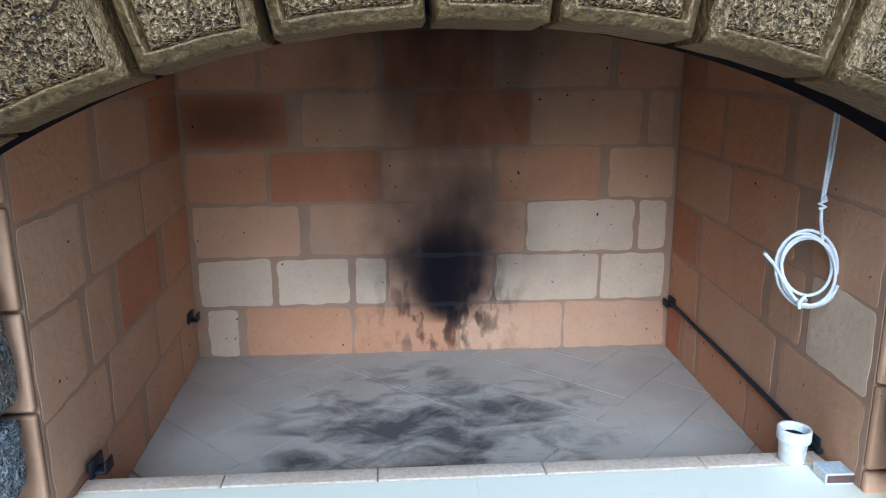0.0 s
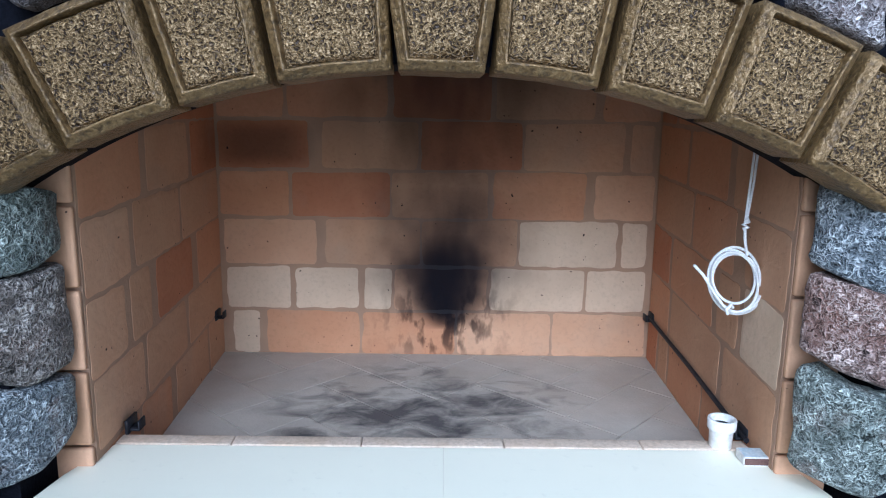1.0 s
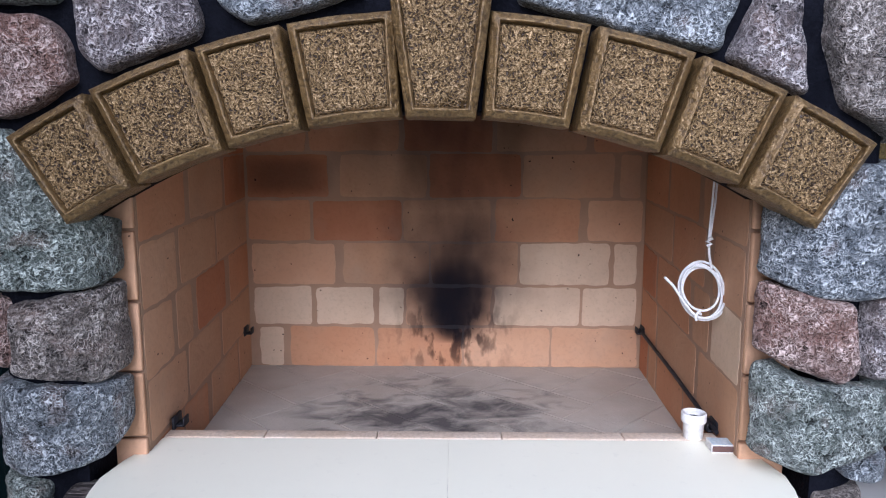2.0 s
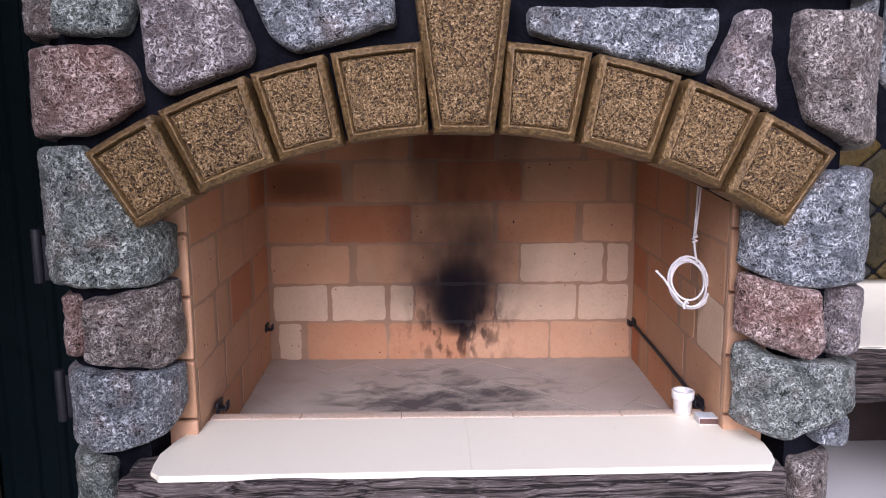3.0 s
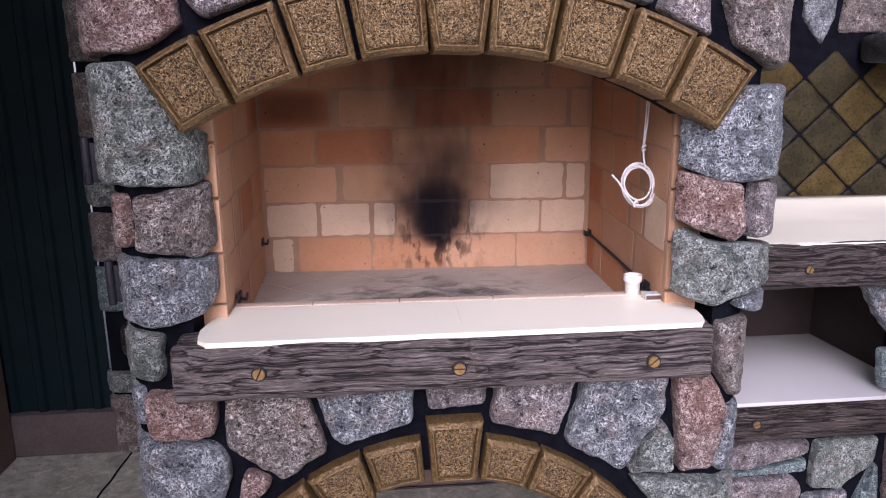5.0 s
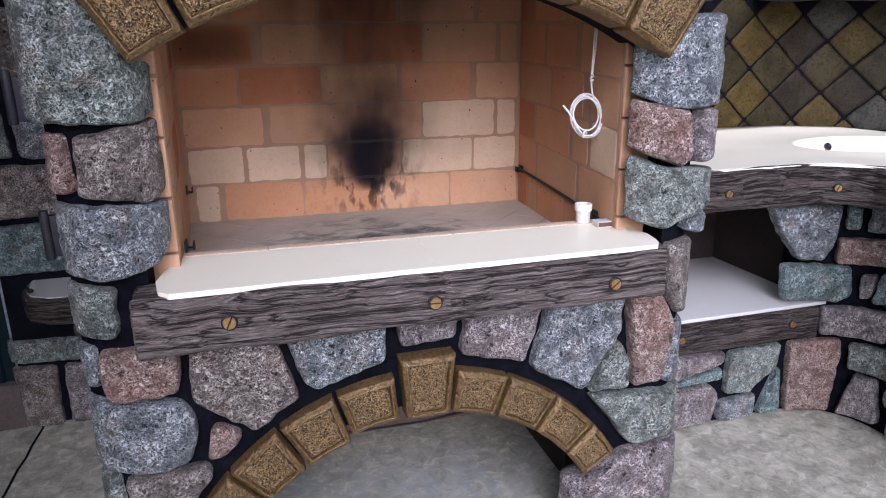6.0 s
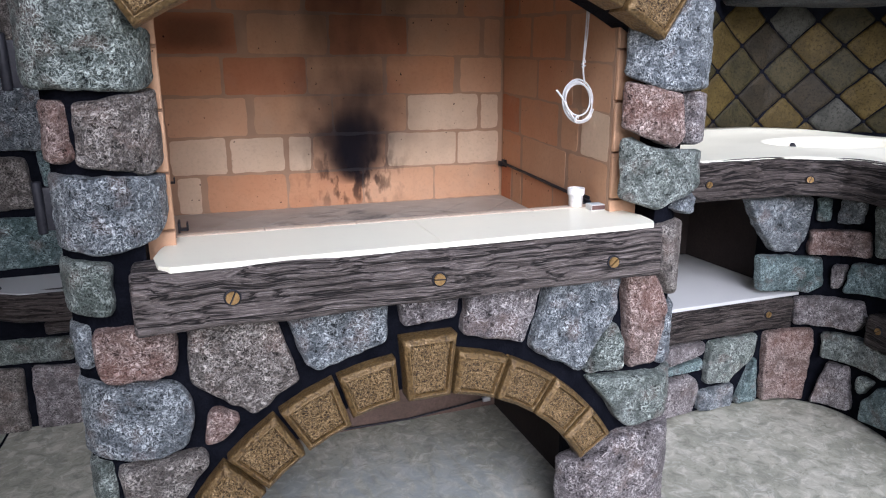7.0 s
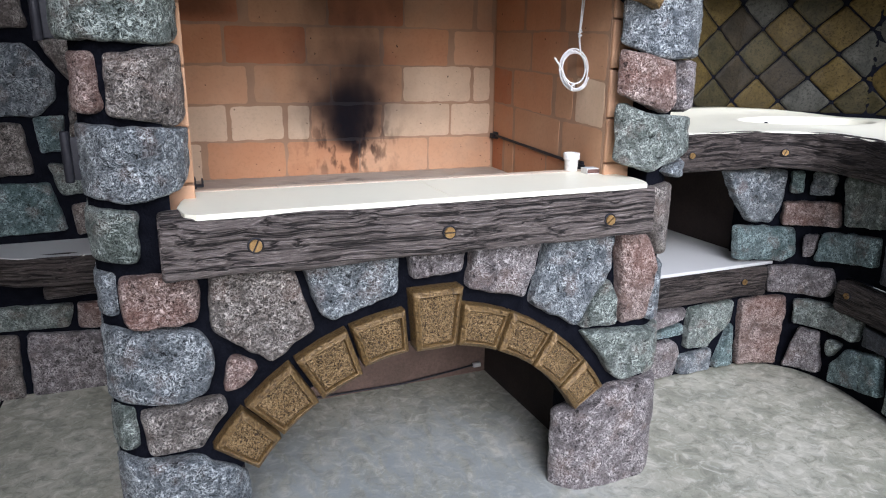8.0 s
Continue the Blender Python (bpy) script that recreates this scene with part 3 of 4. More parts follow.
stone("green", LEFT, [(-0.92, 0.96), (-0.692, 0.94), (-0.697, 0.83), (-0.92, 0.83)])
stone("blue", JAMB_R, [(0.553, 1.44), (0.60, 1.43), (0.69, 1.50), (0.92, 1.51), (0.92, 1.28), (0.66, 1.27), (0.553, 1.31)])
stone("pink", IN_R, [(0.553, 1.30), (0.71, 1.265), (0.725, 1.15), (0.70, 1.12), (0.553, 1.175)])
stone("mauve", RIGHT_UP, [(0.75, 1.27), (0.92, 1.27), (0.92, 1.12), (0.745, 1.13)])
stone("green", JAMB_R, [(0.553, 1.155), (0.64, 1.125), (0.92, 1.10), (0.92, 1.01), (0.77, 1.00), (0.65, 0.955), (0.553, 0.99)])
stone("blue", RIGHT_UP, [(0.71, 0.955), (0.78, 0.985), (0.92, 0.99), (0.92, 0.93), (0.77, 0.935)], 0.025)
# below the beam
stone("brown", RIGHT, [(0.675, 0.915), (0.92, 0.92), (0.92, 0.70), (0.745, 0.70), (0.68, 0.775)])
stone("blue", LEFT, [(-0.92, 0.815), (-0.765, 0.80), (-0.765, 0.705), (-0.92, 0.70)])
stone("pink", FACE, [(-0.745, 0.795), (-0.59, 0.795), (-0.578, 0.75), (-0.59, 0.68), (-0.73, 0.675), (-0.75, 0.71)])
stone("blue", LEFT, [(-0.92, 0.685), (-0.61, 0.665), (-0.575, 0.645), (-0.56, 0.59), (-0.58, 0.51), (-0.63, 0.495), (-0.92, 0.51)])
stone("green", LEFT, [(-0.92, 0.50), (-0.755, 0.485), (-0.75, 0.385), (-0.92, 0.39)])
stone("brown", FACE, [(-0.735, 0.48), (-0.55, 0.49), (-0.54, 0.46), (-0.61, 0.375), (-0.72, 0.375)])
stone("blue", FOOT_L, [(-0.92, 0.37), (-0.62, 0.35), (-0.52, 0.29), (-0.478, 0.25), (-0.478, 0.10), (-0.92, 0.10)])
stone("brown", FOOT_L, [(-0.92, 0.09), (-0.478, 0.09), (-0.478, -0.07), (-0.92, -0.07)])
stone("brown", FACE, [(-0.56, 0.80), (-0.375, 0.80), (-0.32, 0.63), (-0.43, 0.56), (-0.565, 0.655)])
stone("blue", FACE, [(-0.355, 0.80), (-0.105, 0.80), (-0.108, 0.69), (-0.28, 0.64), (-0.31, 0.66)])
stone("mauve", FACE, [(-0.08, 0.80), (0.085, 0.80), (0.075, 0.725), (-0.07, 0.72)], 0.025)
stone("mauve", FACE, [(0.105, 0.80), (0.31, 0.80), (0.265, 0.635), (0.09, 0.68)])
stone("blue", FACE, [(0.335, 0.80), (0.55, 0.80), (0.545, 0.68), (0.435, 0.53), (0.285, 0.61)])
stone("green", FACE, [(0.545, 0.655), (0.575, 0.61), (0.58, 0.515), (0.46, 0.52)], 0.026)
stone("pink", FACE, [(0.565, 0.80), (0.665, 0.78), (0.72, 0.67), (0.68, 0.52), (0.595, 0.515)])
stone("blue", RIGHT, [(0.725, 0.675), (0.92, 0.70), (0.92, 0.52), (0.70, 0.51)], 0.026)
stone("green", RIGHT, [(0.465, 0.505), (0.70, 0.485), (0.92, 0.49), (0.92, 0.345), (0.60, 0.335)])
stone("pink", FACE, [(-0.53, 0.58), (-0.495, 0.58), (-0.46, 0.555), (-0.50, 0.505), (-0.55, 0.50)], 0.024)
stone("mauve", FOOT_R, [(0.40, 0.25), (0.46, 0.26), (0.60, 0.32), (0.92, 0.32), (0.92, -0.07), (0.40, -0.07)], 0.045)


def voussoir(corners, front, back, parent):
    """A wedge block with a rounded raised rim and a sunk rough panel on its front. corners: (x, z), anticlockwise."""
    c = sum((Vector(p) for p in corners), Vector((0, 0))) / len(corners)
    bm = bmesh.new()
    seed = len(parent.children) * 1.7

    def ring(inset, y, wob=0.0):
        out = []
        k = len(corners)
        for i in range(k):
            a, b, d = (Vector(corners[(i + s) % k]) for s in (-1, 0, 1))
            e0, e1 = (b - a).normalized(), (d - b).normalized()
            n0, n1 = Vector((-e0.y, e0.x)), Vector((-e1.y, e1.x))
            bis = (n0 + n1).normalized()
            p0 = b + bis * (inset / max(0.3, bis.dot(n0)))
            out.append(p0)
        line = []
        for i in range(k):
            a, b = out[i], out[(i + 1) % k]
            for s in range(10):
                t = s / 10
                q = a.lerp(b, t)
                q = q + Vector((noise.noise(Vector((q.x * 40, q.y * 40, seed))), noise.noise(Vector((q.x * 40, q.y * 40, seed + 5))))) * 0.0009
                line.append(bm.verts.new((q.x, y + wob * noise.noise(Vector((q.x * 45, seed, q.y * 45))), q.y)))
        return line
    prof = [(0.0, back), (0.0, front + 0.016), (0.001, front + 0.011), (0.0035, front + 0.008), (0.0095, front + 0.0035), (0.0115, front + 0.0005), (0.0135, front), (0.0148, front + 0.003), (0.0168, front + 0.016)]
    loops = [ring(i, y, 0.0011 if n > 0 else 0) for n, (i, y) in enumerate(prof)]
    n = len(loops[0])
    for a, b in zip(loops, loops[1:]):
        for i in range(n):
            j = (i + 1) % n
            bm.faces.new((a[i], a[j], b[j], b[i]))
    block_ob = part("voussoir", bm, GOLD_RIM, parent)
    # sunk panel
    bm = bmesh.new()
    line = ring(0.016, front + 0.010)
    pts = [Vector(v.co) for v in line]
    bmesh.ops.delete(bm, geom=bm.verts[:], context="VERTS")
    rows = []
    for k in range(13):
        s = 1 - k / 13
        rows.append([bm.verts.new(Vector((c.x, 0, c.y)).lerp(Vector((p.x, 0, p.z)), s) + Vector((0, front + (0.015 if k == 0 else 0.006) + 0.0025 * noise.fractal(Vector((p.x * s * 90 + seed, p.z * s * 90, k * 3.1)), 0.8, 2, 3), 0))) for p in pts])
    mid = bm.verts.new((c.x, front + 0.006, c.y))
    for a, b in zip(rows, rows[1:]):
        for i in range(len(a)):
            j = (i + 1) % len(a)
            bm.faces.new((a[i], a[j], b[j], b[i]))
    for i in range(len(pts)):
        bm.faces.new((rows[-1][i], rows[-1][(i + 1) % len(pts)], mid))
    part("panel", bm, GOLD_PANEL, block_ob)
    return block_ob


def wedge(c, r0, r1, a0, a1):
    """Corners of an arch block between two angles (degrees from upright, to the right), anticlockwise as the viewer sees it."""
    p = lambda r, a: (c[0] + r * math.sin(radians(a)), c[1] + r * math.cos(radians(a)))
    m = (a0 + a1) / 2
    return [p(r0, a0), p(r0, m), p(r0, a1), p(r1, a1), p(r1, m), p(r1, a0)]


upper_arch = thing("upper_arch", "bronze-painted arch of panelled blocks over the firebox", "arch")
for a0, a1 in ((-32.0, -25.7), (-25.1, -17.6), (-17.1, -11.0), (-10.5, -3.0), (3.7, 10.7), (11.3, 18.3), (18.9, 25.4), (26.0, 32.9)):
    voussoir(wedge(UP_C, UP_IN, UP_OUT, a0, a1), -0.05, 0.035, upper_arch)
voussoir([(-0.050, 1.575), (0.060, 1.573), (0.077, 1.70), (0.092, 1.828), (-0.082, 1.828), (-0.066, 1.70)], -0.066, 0.035, upper_arch)

lower_arch = thing("lower_arch", "bronze-painted arch of panelled blocks over the log niche", "arch")
for a0, a1 in ((-54.0, -44.6), (-43.6, -31.6), (-30.4, -18.3), (-17.4, -5.0), (9.2, 21.3), (22.2, 34.6), (35.4, 47.5), (48.3, 57.8)):
    voussoir([(x, low(z)) for x, z in wedge(LO_C, LO_IN - (0.015 if a0 < -18 else 0.0), LO_OUT, a0, a1)], -0.022, 0.035, lower_arch)
voussoir([(-0.062, 0.525), (0.05, 0.525), (0.068, 0.69), (-0.075, 0.69)], -0.034, 0.035, lower_arch)


# ---- firebox ----
BL, BR, FL, FR = Vector((-0.605, 0.993)), Vector((0.636, 0.955)), Vector((-0.566, 0.140)), Vector((0.574, 0.112))
ROWS_Z = [0.838, 0.974, 1.105, 1.243, 1.379, 1.519, 1.664, 1.80]


def settled(place, drop):
    """Courses that sink a little along the wall."""
    return lambda u, v, h: place(u, v + drop(u) * max(0.0, min(1.0, (v - 0.838) / 0.13)), h)


def bricks(owner, place, row, course, gap=0.0055, proud=0.0012):
    """One course: (from, to, colour) along the wall for each brick; the clay between them is smeared to uneven widths."""
    for k, (a, b, colour) in enumerate(course):
        rnd = random.Random(row * 101 + k * 7 + len(course) + int(a * 40))
        j = lambda w=0.004: rnd.uniform(-w * 0.4, w)
        z0, z1 = ROWS_Z[row] + gap / 2, ROWS_Z[row + 1] - gap / 2
        cs = [(a + gap / 2 + j(), z0 + j()), (b - gap / 2 - j(), z0 + j()), (b - gap / 2 - j(), z1 - j(0.006)), (a + gap / 2 + j(), z1 - j(0.006))]
        bm = pillow(cs, place, proud, 0.0016, 84, 5, 0.0004, 0.0024, row * 13 + k + int(a * 50), sink=0.004, cut=0.18, rounds=2)
        part("brick", bm, BRICK[colour], owner, smooth=False)


back_place = path_wall([BL, BR])
left_place = settled(path_wall([FL, BL]), lambda u: -0.028 * (1 - u / 0.88))
right_place = settled(path_wall([BR, FR]), lambda u: -0.036 * u / 0.85)
wall_back = tagged(link("wall_back", strip_body(back_place, -0.10, 1.34, 0.78, 1.84, 0.08, 4), JOINT, False), "back wall of the firebox, firebrick with a black soot plume", "wall", kind="structure")
wall_left = tagged(link("wall_left", strip_body(left_place, 0.002, 0.96, 0.78, 1.84, 0.06, 4), JOINT, False), "side wall of the firebox in orange and beige firebrick", "wall", kind="structure")
wall_right = tagged(link("wall_right", strip_body(right_place, -0.06, 0.846, 0.78, 1.84, 0.06, 4), JOINT, False), "side wall of the firebox in orange and tan firebrick", "wall", kind="structure")

BACK_ROWS = [
    [(0.027, 0.109, "beige"), (0.126, 0.405, "orange"), (0.405, 0.681, "orange"), (0.681, 0.960, "peach"), (0.960, 1.235, "peach")],
    [(0.015, 0.205, "beige"), (0.213, 0.402, "beige"), (0.412, 0.497, "beige"), (0.497, 0.775, "peach"), (0.775, 1.050, "beige"), (1.052, 1.228, "beige")],
    [(0.012, 0.282, "peach"), (0.300, 0.577, "tan"), (0.577, 0.857, "tan"), (0.857, 1.140, "beige"), (1.150, 1.226, "beige")],
    [(0.004, 0.205, "orange"), (0.208, 0.492, "deep"), (0.492, 0.770, "tan"), (0.775, 1.045, "orange"), (1.066, 1.238, "peach")],
    [(0.004, 0.265, "deep"), (0.296, 0.573, "tan"), (0.573, 0.862, "deep"), (0.862, 1.145, "tan"), (1.158, 1.226, "tan")],
    [(0.004, 0.200, "orange"), (0.202, 0.488, "orange"), (0.494, 0.776, "deep"), (0.780, 1.060, "tan"), (1.075, 1.238, "orange")],
    [(0.004, 0.260, "deep"), (0.264, 0.545, "deep"), (0.550, 0.830, "orange"), (0.834, 1.238, "deep")],
]
LEFT_ROWS = [
    [(0.004, 0.195, "orange"), (0.205, 0.385, "orange"), (0.415, 0.690, "tan"), (0.698, 0.872, "tan")],
    [(0.004, 0.240, "peach"), (0.250, 0.520, "tan"), (0.535, 0.872, "tan")],
    [(0.004, 0.168, "peach"), (0.186, 0.300, "tan"), (0.330, 0.590, "deep"), (0.630, 0.872, "orange")],
    [(0.004, 0.205, "peach"), (0.225, 0.510, "tan"), (0.520, 0.866, "tan")],
    [(0.004, 0.285, "orange"), (0.312, 0.600, "tan"), (0.620, 0.872, "deep")],
    [(0.004, 0.190, "orange"), (0.200, 0.480, "orange"), (0.490, 0.872, "deep")],
    [(0.004, 0.400, "tan"), (0.410, 0.872, "deep")],
]
RIGHT_ROWS = [
    [(0.006, 0.108, "deep"), (0.122, 0.215, "tan"), (0.222, 0.480, "orange"), (0.488, 0.840, "orange")],
    [(0.006, 0.198, "orange"), (0.212, 0.575, "tan"), (0.590, 0.840, "tan")],
    [(0.006, 0.178, "deep"), (0.190, 0.508, "orange"), (0.530, 0.650, "tan"), (0.664, 0.840, "beige")],
    [(0.012, 0.330, "tan"), (0.340, 0.605, "orange"), (0.655, 0.840, "tan")],
    [(0.008, 0.268, "orange"), (0.280, 0.540, "orange"), (0.570, 0.840, "tan")],
    [(0.006, 0.150, "deep"), (0.160, 0.440, "orange"), (0.450, 0.840, "orange")],
    [(0.006, 0.280, "deep"), (0.290, 0.840, "orange")],
]
for owner, place, courses in ((wall_back, back_place, BACK_ROWS), (wall_left, left_place, LEFT_ROWS), (wall_right, right_place, RIGHT_ROWS)):
    for k, course in enumerate(courses):
        bricks(owner, place, k, course)

bm = bmesh.new()
top = [bm.verts.new(p) for p in ((-0.68, 0.10, 1.82), (0.70, 0.10, 1.82), (0.70, 1.1, 1.82), (-0.68, 1.1, 1.82), (-0.68, 0.10, 1.88), (0.70, 0.10, 1.88), (0.70, 1.1, 1.88), (-0.68, 1.1, 1.88))]
for f in ((3, 2, 1, 0), (4, 5, 6, 7), (0, 1, 5, 4), (1, 2, 6, 5), (2, 3, 7, 6), (3, 0, 4, 7)):
    bm.faces.new([top[i] for i in f])
tagged(link("ceiling", bm, SOOT_BLACK, False), "sooty dark roof of the firebox", "ceiling", kind="structure")


def clip(poly, inside, cross):
    out = []
    for a, b in zip(poly, poly[1:] + poly[:1]):
        if inside(a):
            out.append(a)
        if inside(a) != inside(b):
            out.append(cross(a, b))
    return out


def hearth_tiles():
    """Herringbone firebricks under a skim of grey clay, laid at 45 degrees."""
    floor = tagged(link("floor", block((-0.63, 0.10, 0.76), (0.67, 1.04, 0.8375)), HEARTH, False), "grey clay-smeared hearth floor with dark soot blotches", "floor", kind="structure")
    bounds = [(1, 0, -0.606), (-1, 0, -0.637), (0, 1, 0.16), (0, -1, -0.992)]
    w, l = 0.142, 0.284
    for i in range(-14, 15):
        for j in range(-8, 9):
            for kind in (0, 1):
                x0, y0 = i * w + j * 2 * l, i * w
                r = (x0, y0, x0 + l, y0 + w) if kind == 0 else (x0 - w, y0, x0, y0 + l)
                x0, y0, x1, y1 = r[0] + 0.0015, r[1] + 0.0015, r[2] - 0.0015, r[3] - 0.0015
                c = math.sqrt(0.5)
                poly = [Vector((c * (x - y - 0.545), c * (x + y - 0.511))) for x, y in ((x0, y0), (x1, y0), (x1, y1), (x0, y1))]
                for nx, ny, d in bounds:
                    f = lambda p: p.x * nx + p.y * ny - d
                    poly = clip(poly, lambda p: f(p) >= 0, lambda a, b: a.lerp(b, f(a) / (f(a) - f(b)))) if poly else poly
                if len(poly) < 3 or abs(sum(a.x * b.y - b.x * a.y for a, b in zip(poly, poly[1:] + poly[:1]))) < 0.002:
                    continue
                bm = bmesh.new()
                lo = [bm.verts.new((p.x, p.y, 0.836)) for p in poly]
                hi = [bm.verts.new((p.x, p.y, 0.841)) for p in poly]
                bm.faces.new(hi)
                for k in range(len(poly)):
                    q = (k + 1) % len(poly)
                    bm.faces.new((lo[k], lo[q], hi[q], hi[k]))
                part("tile", bm, HEARTH, floor, smooth=False)


hearth_tiles()

# brick ends that close the side walls towards the front
for name, x0, x1, y in (("left", -0.63, -0.566, 0.138), ("right", 0.574, 0.66, 0.110)):
    jamb = tagged(thing("jamb", "upright brick end beside the firebox opening", "jamb"), kind="structure")
    for k, (z0, z1) in enumerate(zip(ROWS_Z, ROWS_Z[1:])):
        part("brick", block((x0, y - 0.012, z0 + 0.003), (x1, y, z1 - 0.003), 0.004), BRICK[("peach", "tan")[k % 2]], jamb)

# ledge of flat bricks and the white slab before it
ledge = thing("ledge", "row of pale firebricks laid flat along the hearth edge", "ledge")
skew = Matrix(((1, 0, 0, 0), (-0.022, 1, 0, 0), (0, 0, 1, 0), (0, 0, 0, 1)))
for a, b in zip((-0.568, -0.36, -0.127, 0.13, 0.38), (-0.36, -0.127, 0.13, 0.38, 0.574)):
    bm = block((a + 0.0007, 0.195, 0.838), (b - 0.0007, 0.231, 0.9415), 0.003)
    bm.transform(skew)
    part("brick", bm, LEDGE, ledge)


def slab(line):
    bm = bmesh.new()
    lo = [bm.verts.new((x, y, 0.928)) for x, y in line]
    hi = [bm.verts.new((x, y, 0.940)) for x, y in line]
    bm.faces.new(hi)
    bm.faces.new(lo[::-1])
    for k in range(len(line)):
        q = (k + 1) % len(line)
        bm.faces.new((lo[k], lo[q], hi[q], hi[k]))
    bmesh.ops.bevel(bm, geom=[e for e in bm.edges if abs(e.verts[0].co.z - e.verts[1].co.z) < 1e-4 and e.verts[0].co.z > 0.935], offset=0.0012, segments=2, affect="EDGES")
    return bm


white_slab = thing("worktop", "clean white slab of two panels on the wooden beam", "worktop")
part("panel", slab([(-0.576, -0.070), (0.0149, -0.072), (0.0209, 0.1935), (-0.566, 0.206), (-0.60, 0.10), (-0.612, 0.03), (-0.605, -0.02), (-0.599, -0.050)]), WHITE, white_slab, smooth=False)
part("panel", slab([(0.0152, -0.072), (0.594, -0.074), (0.612, -0.050), (0.620, -0.022), (0.630, 0.03), (0.618, 0.10), (0.573, 0.181), (0.0212, 0.1935)]), WHITE, white_slab, smooth=False)


def beam(lo, hi, mat, seed, rough=0.006, nu=150, nv=16, place=None, sag=0.0):
    """A hewn timber: a closed rounded section carried along u, with cracks along the grain."""
    bm = bmesh.new()
    (u0, y0, z0), (u1, y1, z1) = lo, hi
    cy, cz, hy, hz = (y0 + y1) / 2, (z0 + z1) / 2, (y1 - y0) / 2, (z1 - z0) / 2
    loops = []
    m = nv * 4
    grain = bm.verts.layers.float_vector.new("grain")
    for i in range(nu + 1):
        f = i / nu
        endr = min(1.0, min(f, 1 - f) * (u1 - u0) / 0.012)
        shrink = 0.90 + 0.10 * math.sqrt(max(0.0, 1 - (1 - endr) ** 2))
        u = u0 + (u1 - u0) * f
        loop = []
        for k in range(m):
            a = 2 * math.pi * k / m
            ca, sa = math.cos(a), math.sin(a)
            p = 7.0
            r = (abs(ca) ** p + abs(sa) ** p) ** (-1 / p)
            y, z = ca * r, sa * r
            w = Vector((u * 3.2 + seed, z * hz * 42 + 0.6 * noise.noise(Vector((u * 2.3, z * hz * 9, seed))), y * hy * 42))
            crack = noise.fractal(w, 0.8, 2.2, 4)
            d = rough * (0.6 * crack - 1.7 * max(0, 0.16 - abs(noise.noise(w * 0.8 + Vector((3, 7, 1))))) * 4 * (0.5 + 0.5 * noise.noise(Vector((u * 4, z * 3, seed)))))
            d += 0.006 * noise.noise(Vector((u * 5, z, y)) + Vector((seed, 0, 0)))
            yy, zz = cy + y * (hy * shrink + d), cz + z * (hz * shrink + d) - sag * math.sin(f * math.pi)
            vert = bm.verts.new(place(u, zz, -yy) if place else (u, yy, zz))
            vert[grain] = (u + seed, yy, zz)
            loop.append(vert)
        loops.append(loop)
    for a, b in zip(loops, loops[1:]):
        for k in range(m):
            j = (k + 1) % m
            bm.faces.new((a[k], b[k], b[j], a[j]))
    bm.faces.new(loops[0])
    bm.faces.new(loops[-1][::-1])
    bmesh.ops.recalc_face_normals(bm, faces=bm.faces[:])
    return bm


def screw(parent, at, r, tilt, normal=(0, -1, 0)):
    """A slotted brass screw head in a dark countersink."""
    m = Matrix.Translation(at) @ Vector(normal).to_track_quat("Z", "Y").to_matrix().to_4x4() @ Matrix.Rotation(radians(tilt), 4, "Z")
    bm = lathe([(r * 1.28, -0.01), (r * 1.28, 0.001), (r * 1.18, 0.003), (r * 1.02, 0.001)], 28)
    bm.transform(m)
    seat = part("screw", bm, BLACK_METAL, parent, "slotted brass screw in a dark recess")
    bm = bmesh.new()
    for side in (-1, 1):
        line = [(r * math.cos(a), side * 0.13 * r + side * (abs(math.sin(a)) * r - 0.13 * r if abs(math.sin(a)) * r > 0.13 * r else 0)) for a in [math.pi * k / 14 for k in range(15)]]
        lo = [bm.verts.new((x, y, 0.0)) for x, y in line]
        hi = [bm.verts.new((x * 0.94, y * 0.97, 0.0055)) for x, y in line]
        bm.faces.new(hi if side > 0 else hi[::-1])
        for k in range(len(line)):
            q = (k + 1) % len(line)
            bm.faces.new((lo[k], lo[q], hi[q], hi[k]) if side > 0 else (lo[q], lo[k], hi[k], hi[q]))
    bm.transform(m)
    part("head", bm, BRASS, seat, smooth=False)


main_beam = thing("mantel_beam", "long weathered grey-brown wooden beam under the slab", "beam")
part("timber", beam((-0.655, -0.079, 0.795), (0.628, 0.05, 0.9345), WOOD, 2.0, nu=240, nv=18), WOOD, main_beam)
for x, z, tilt in ((-0.461, 0.866, 65), (0.0, 0.856, -2), (0.473, 0.850, 40)):
    screw(main_beam, (x, -0.082, z), 0.0142, tilt)

# log niche under the lower arch
niche = tagged(link("niche_wall", block((-0.60, 0.86, GROUND), (0.68, 0.92, 0.79)), NICHE_BROWN, False), "dark brown back wall of the log niche", "wall", kind="structure")
# side walls darker than the back: the niche's shade is in their colour
tagged(link("niche_side", block((-0.60, 0.141, GROUND), (-0.50, 0.86, 0.79)), NICHE_SHADED, False), "side wall of the log niche, brown plaster darkened for its shade", "wall", kind="structure")
tagged(link("niche_side", block((0.58, 0.141, GROUND), (0.68, 0.86, 0.79)), NICHE_SHADED, False), "side wall of the log niche, brown plaster darkened for its shade", "wall", kind="structure")
tagged(link("ceiling", block((-0.60, 0.141, 0.70), (0.68, 0.86, 0.75)), NICHE_BROWN, False), "dark underside of the hearth above the niche", "ceiling", kind="structure")

cable = thing("cable", "thin dark cable along the back of the log niche", "cable")
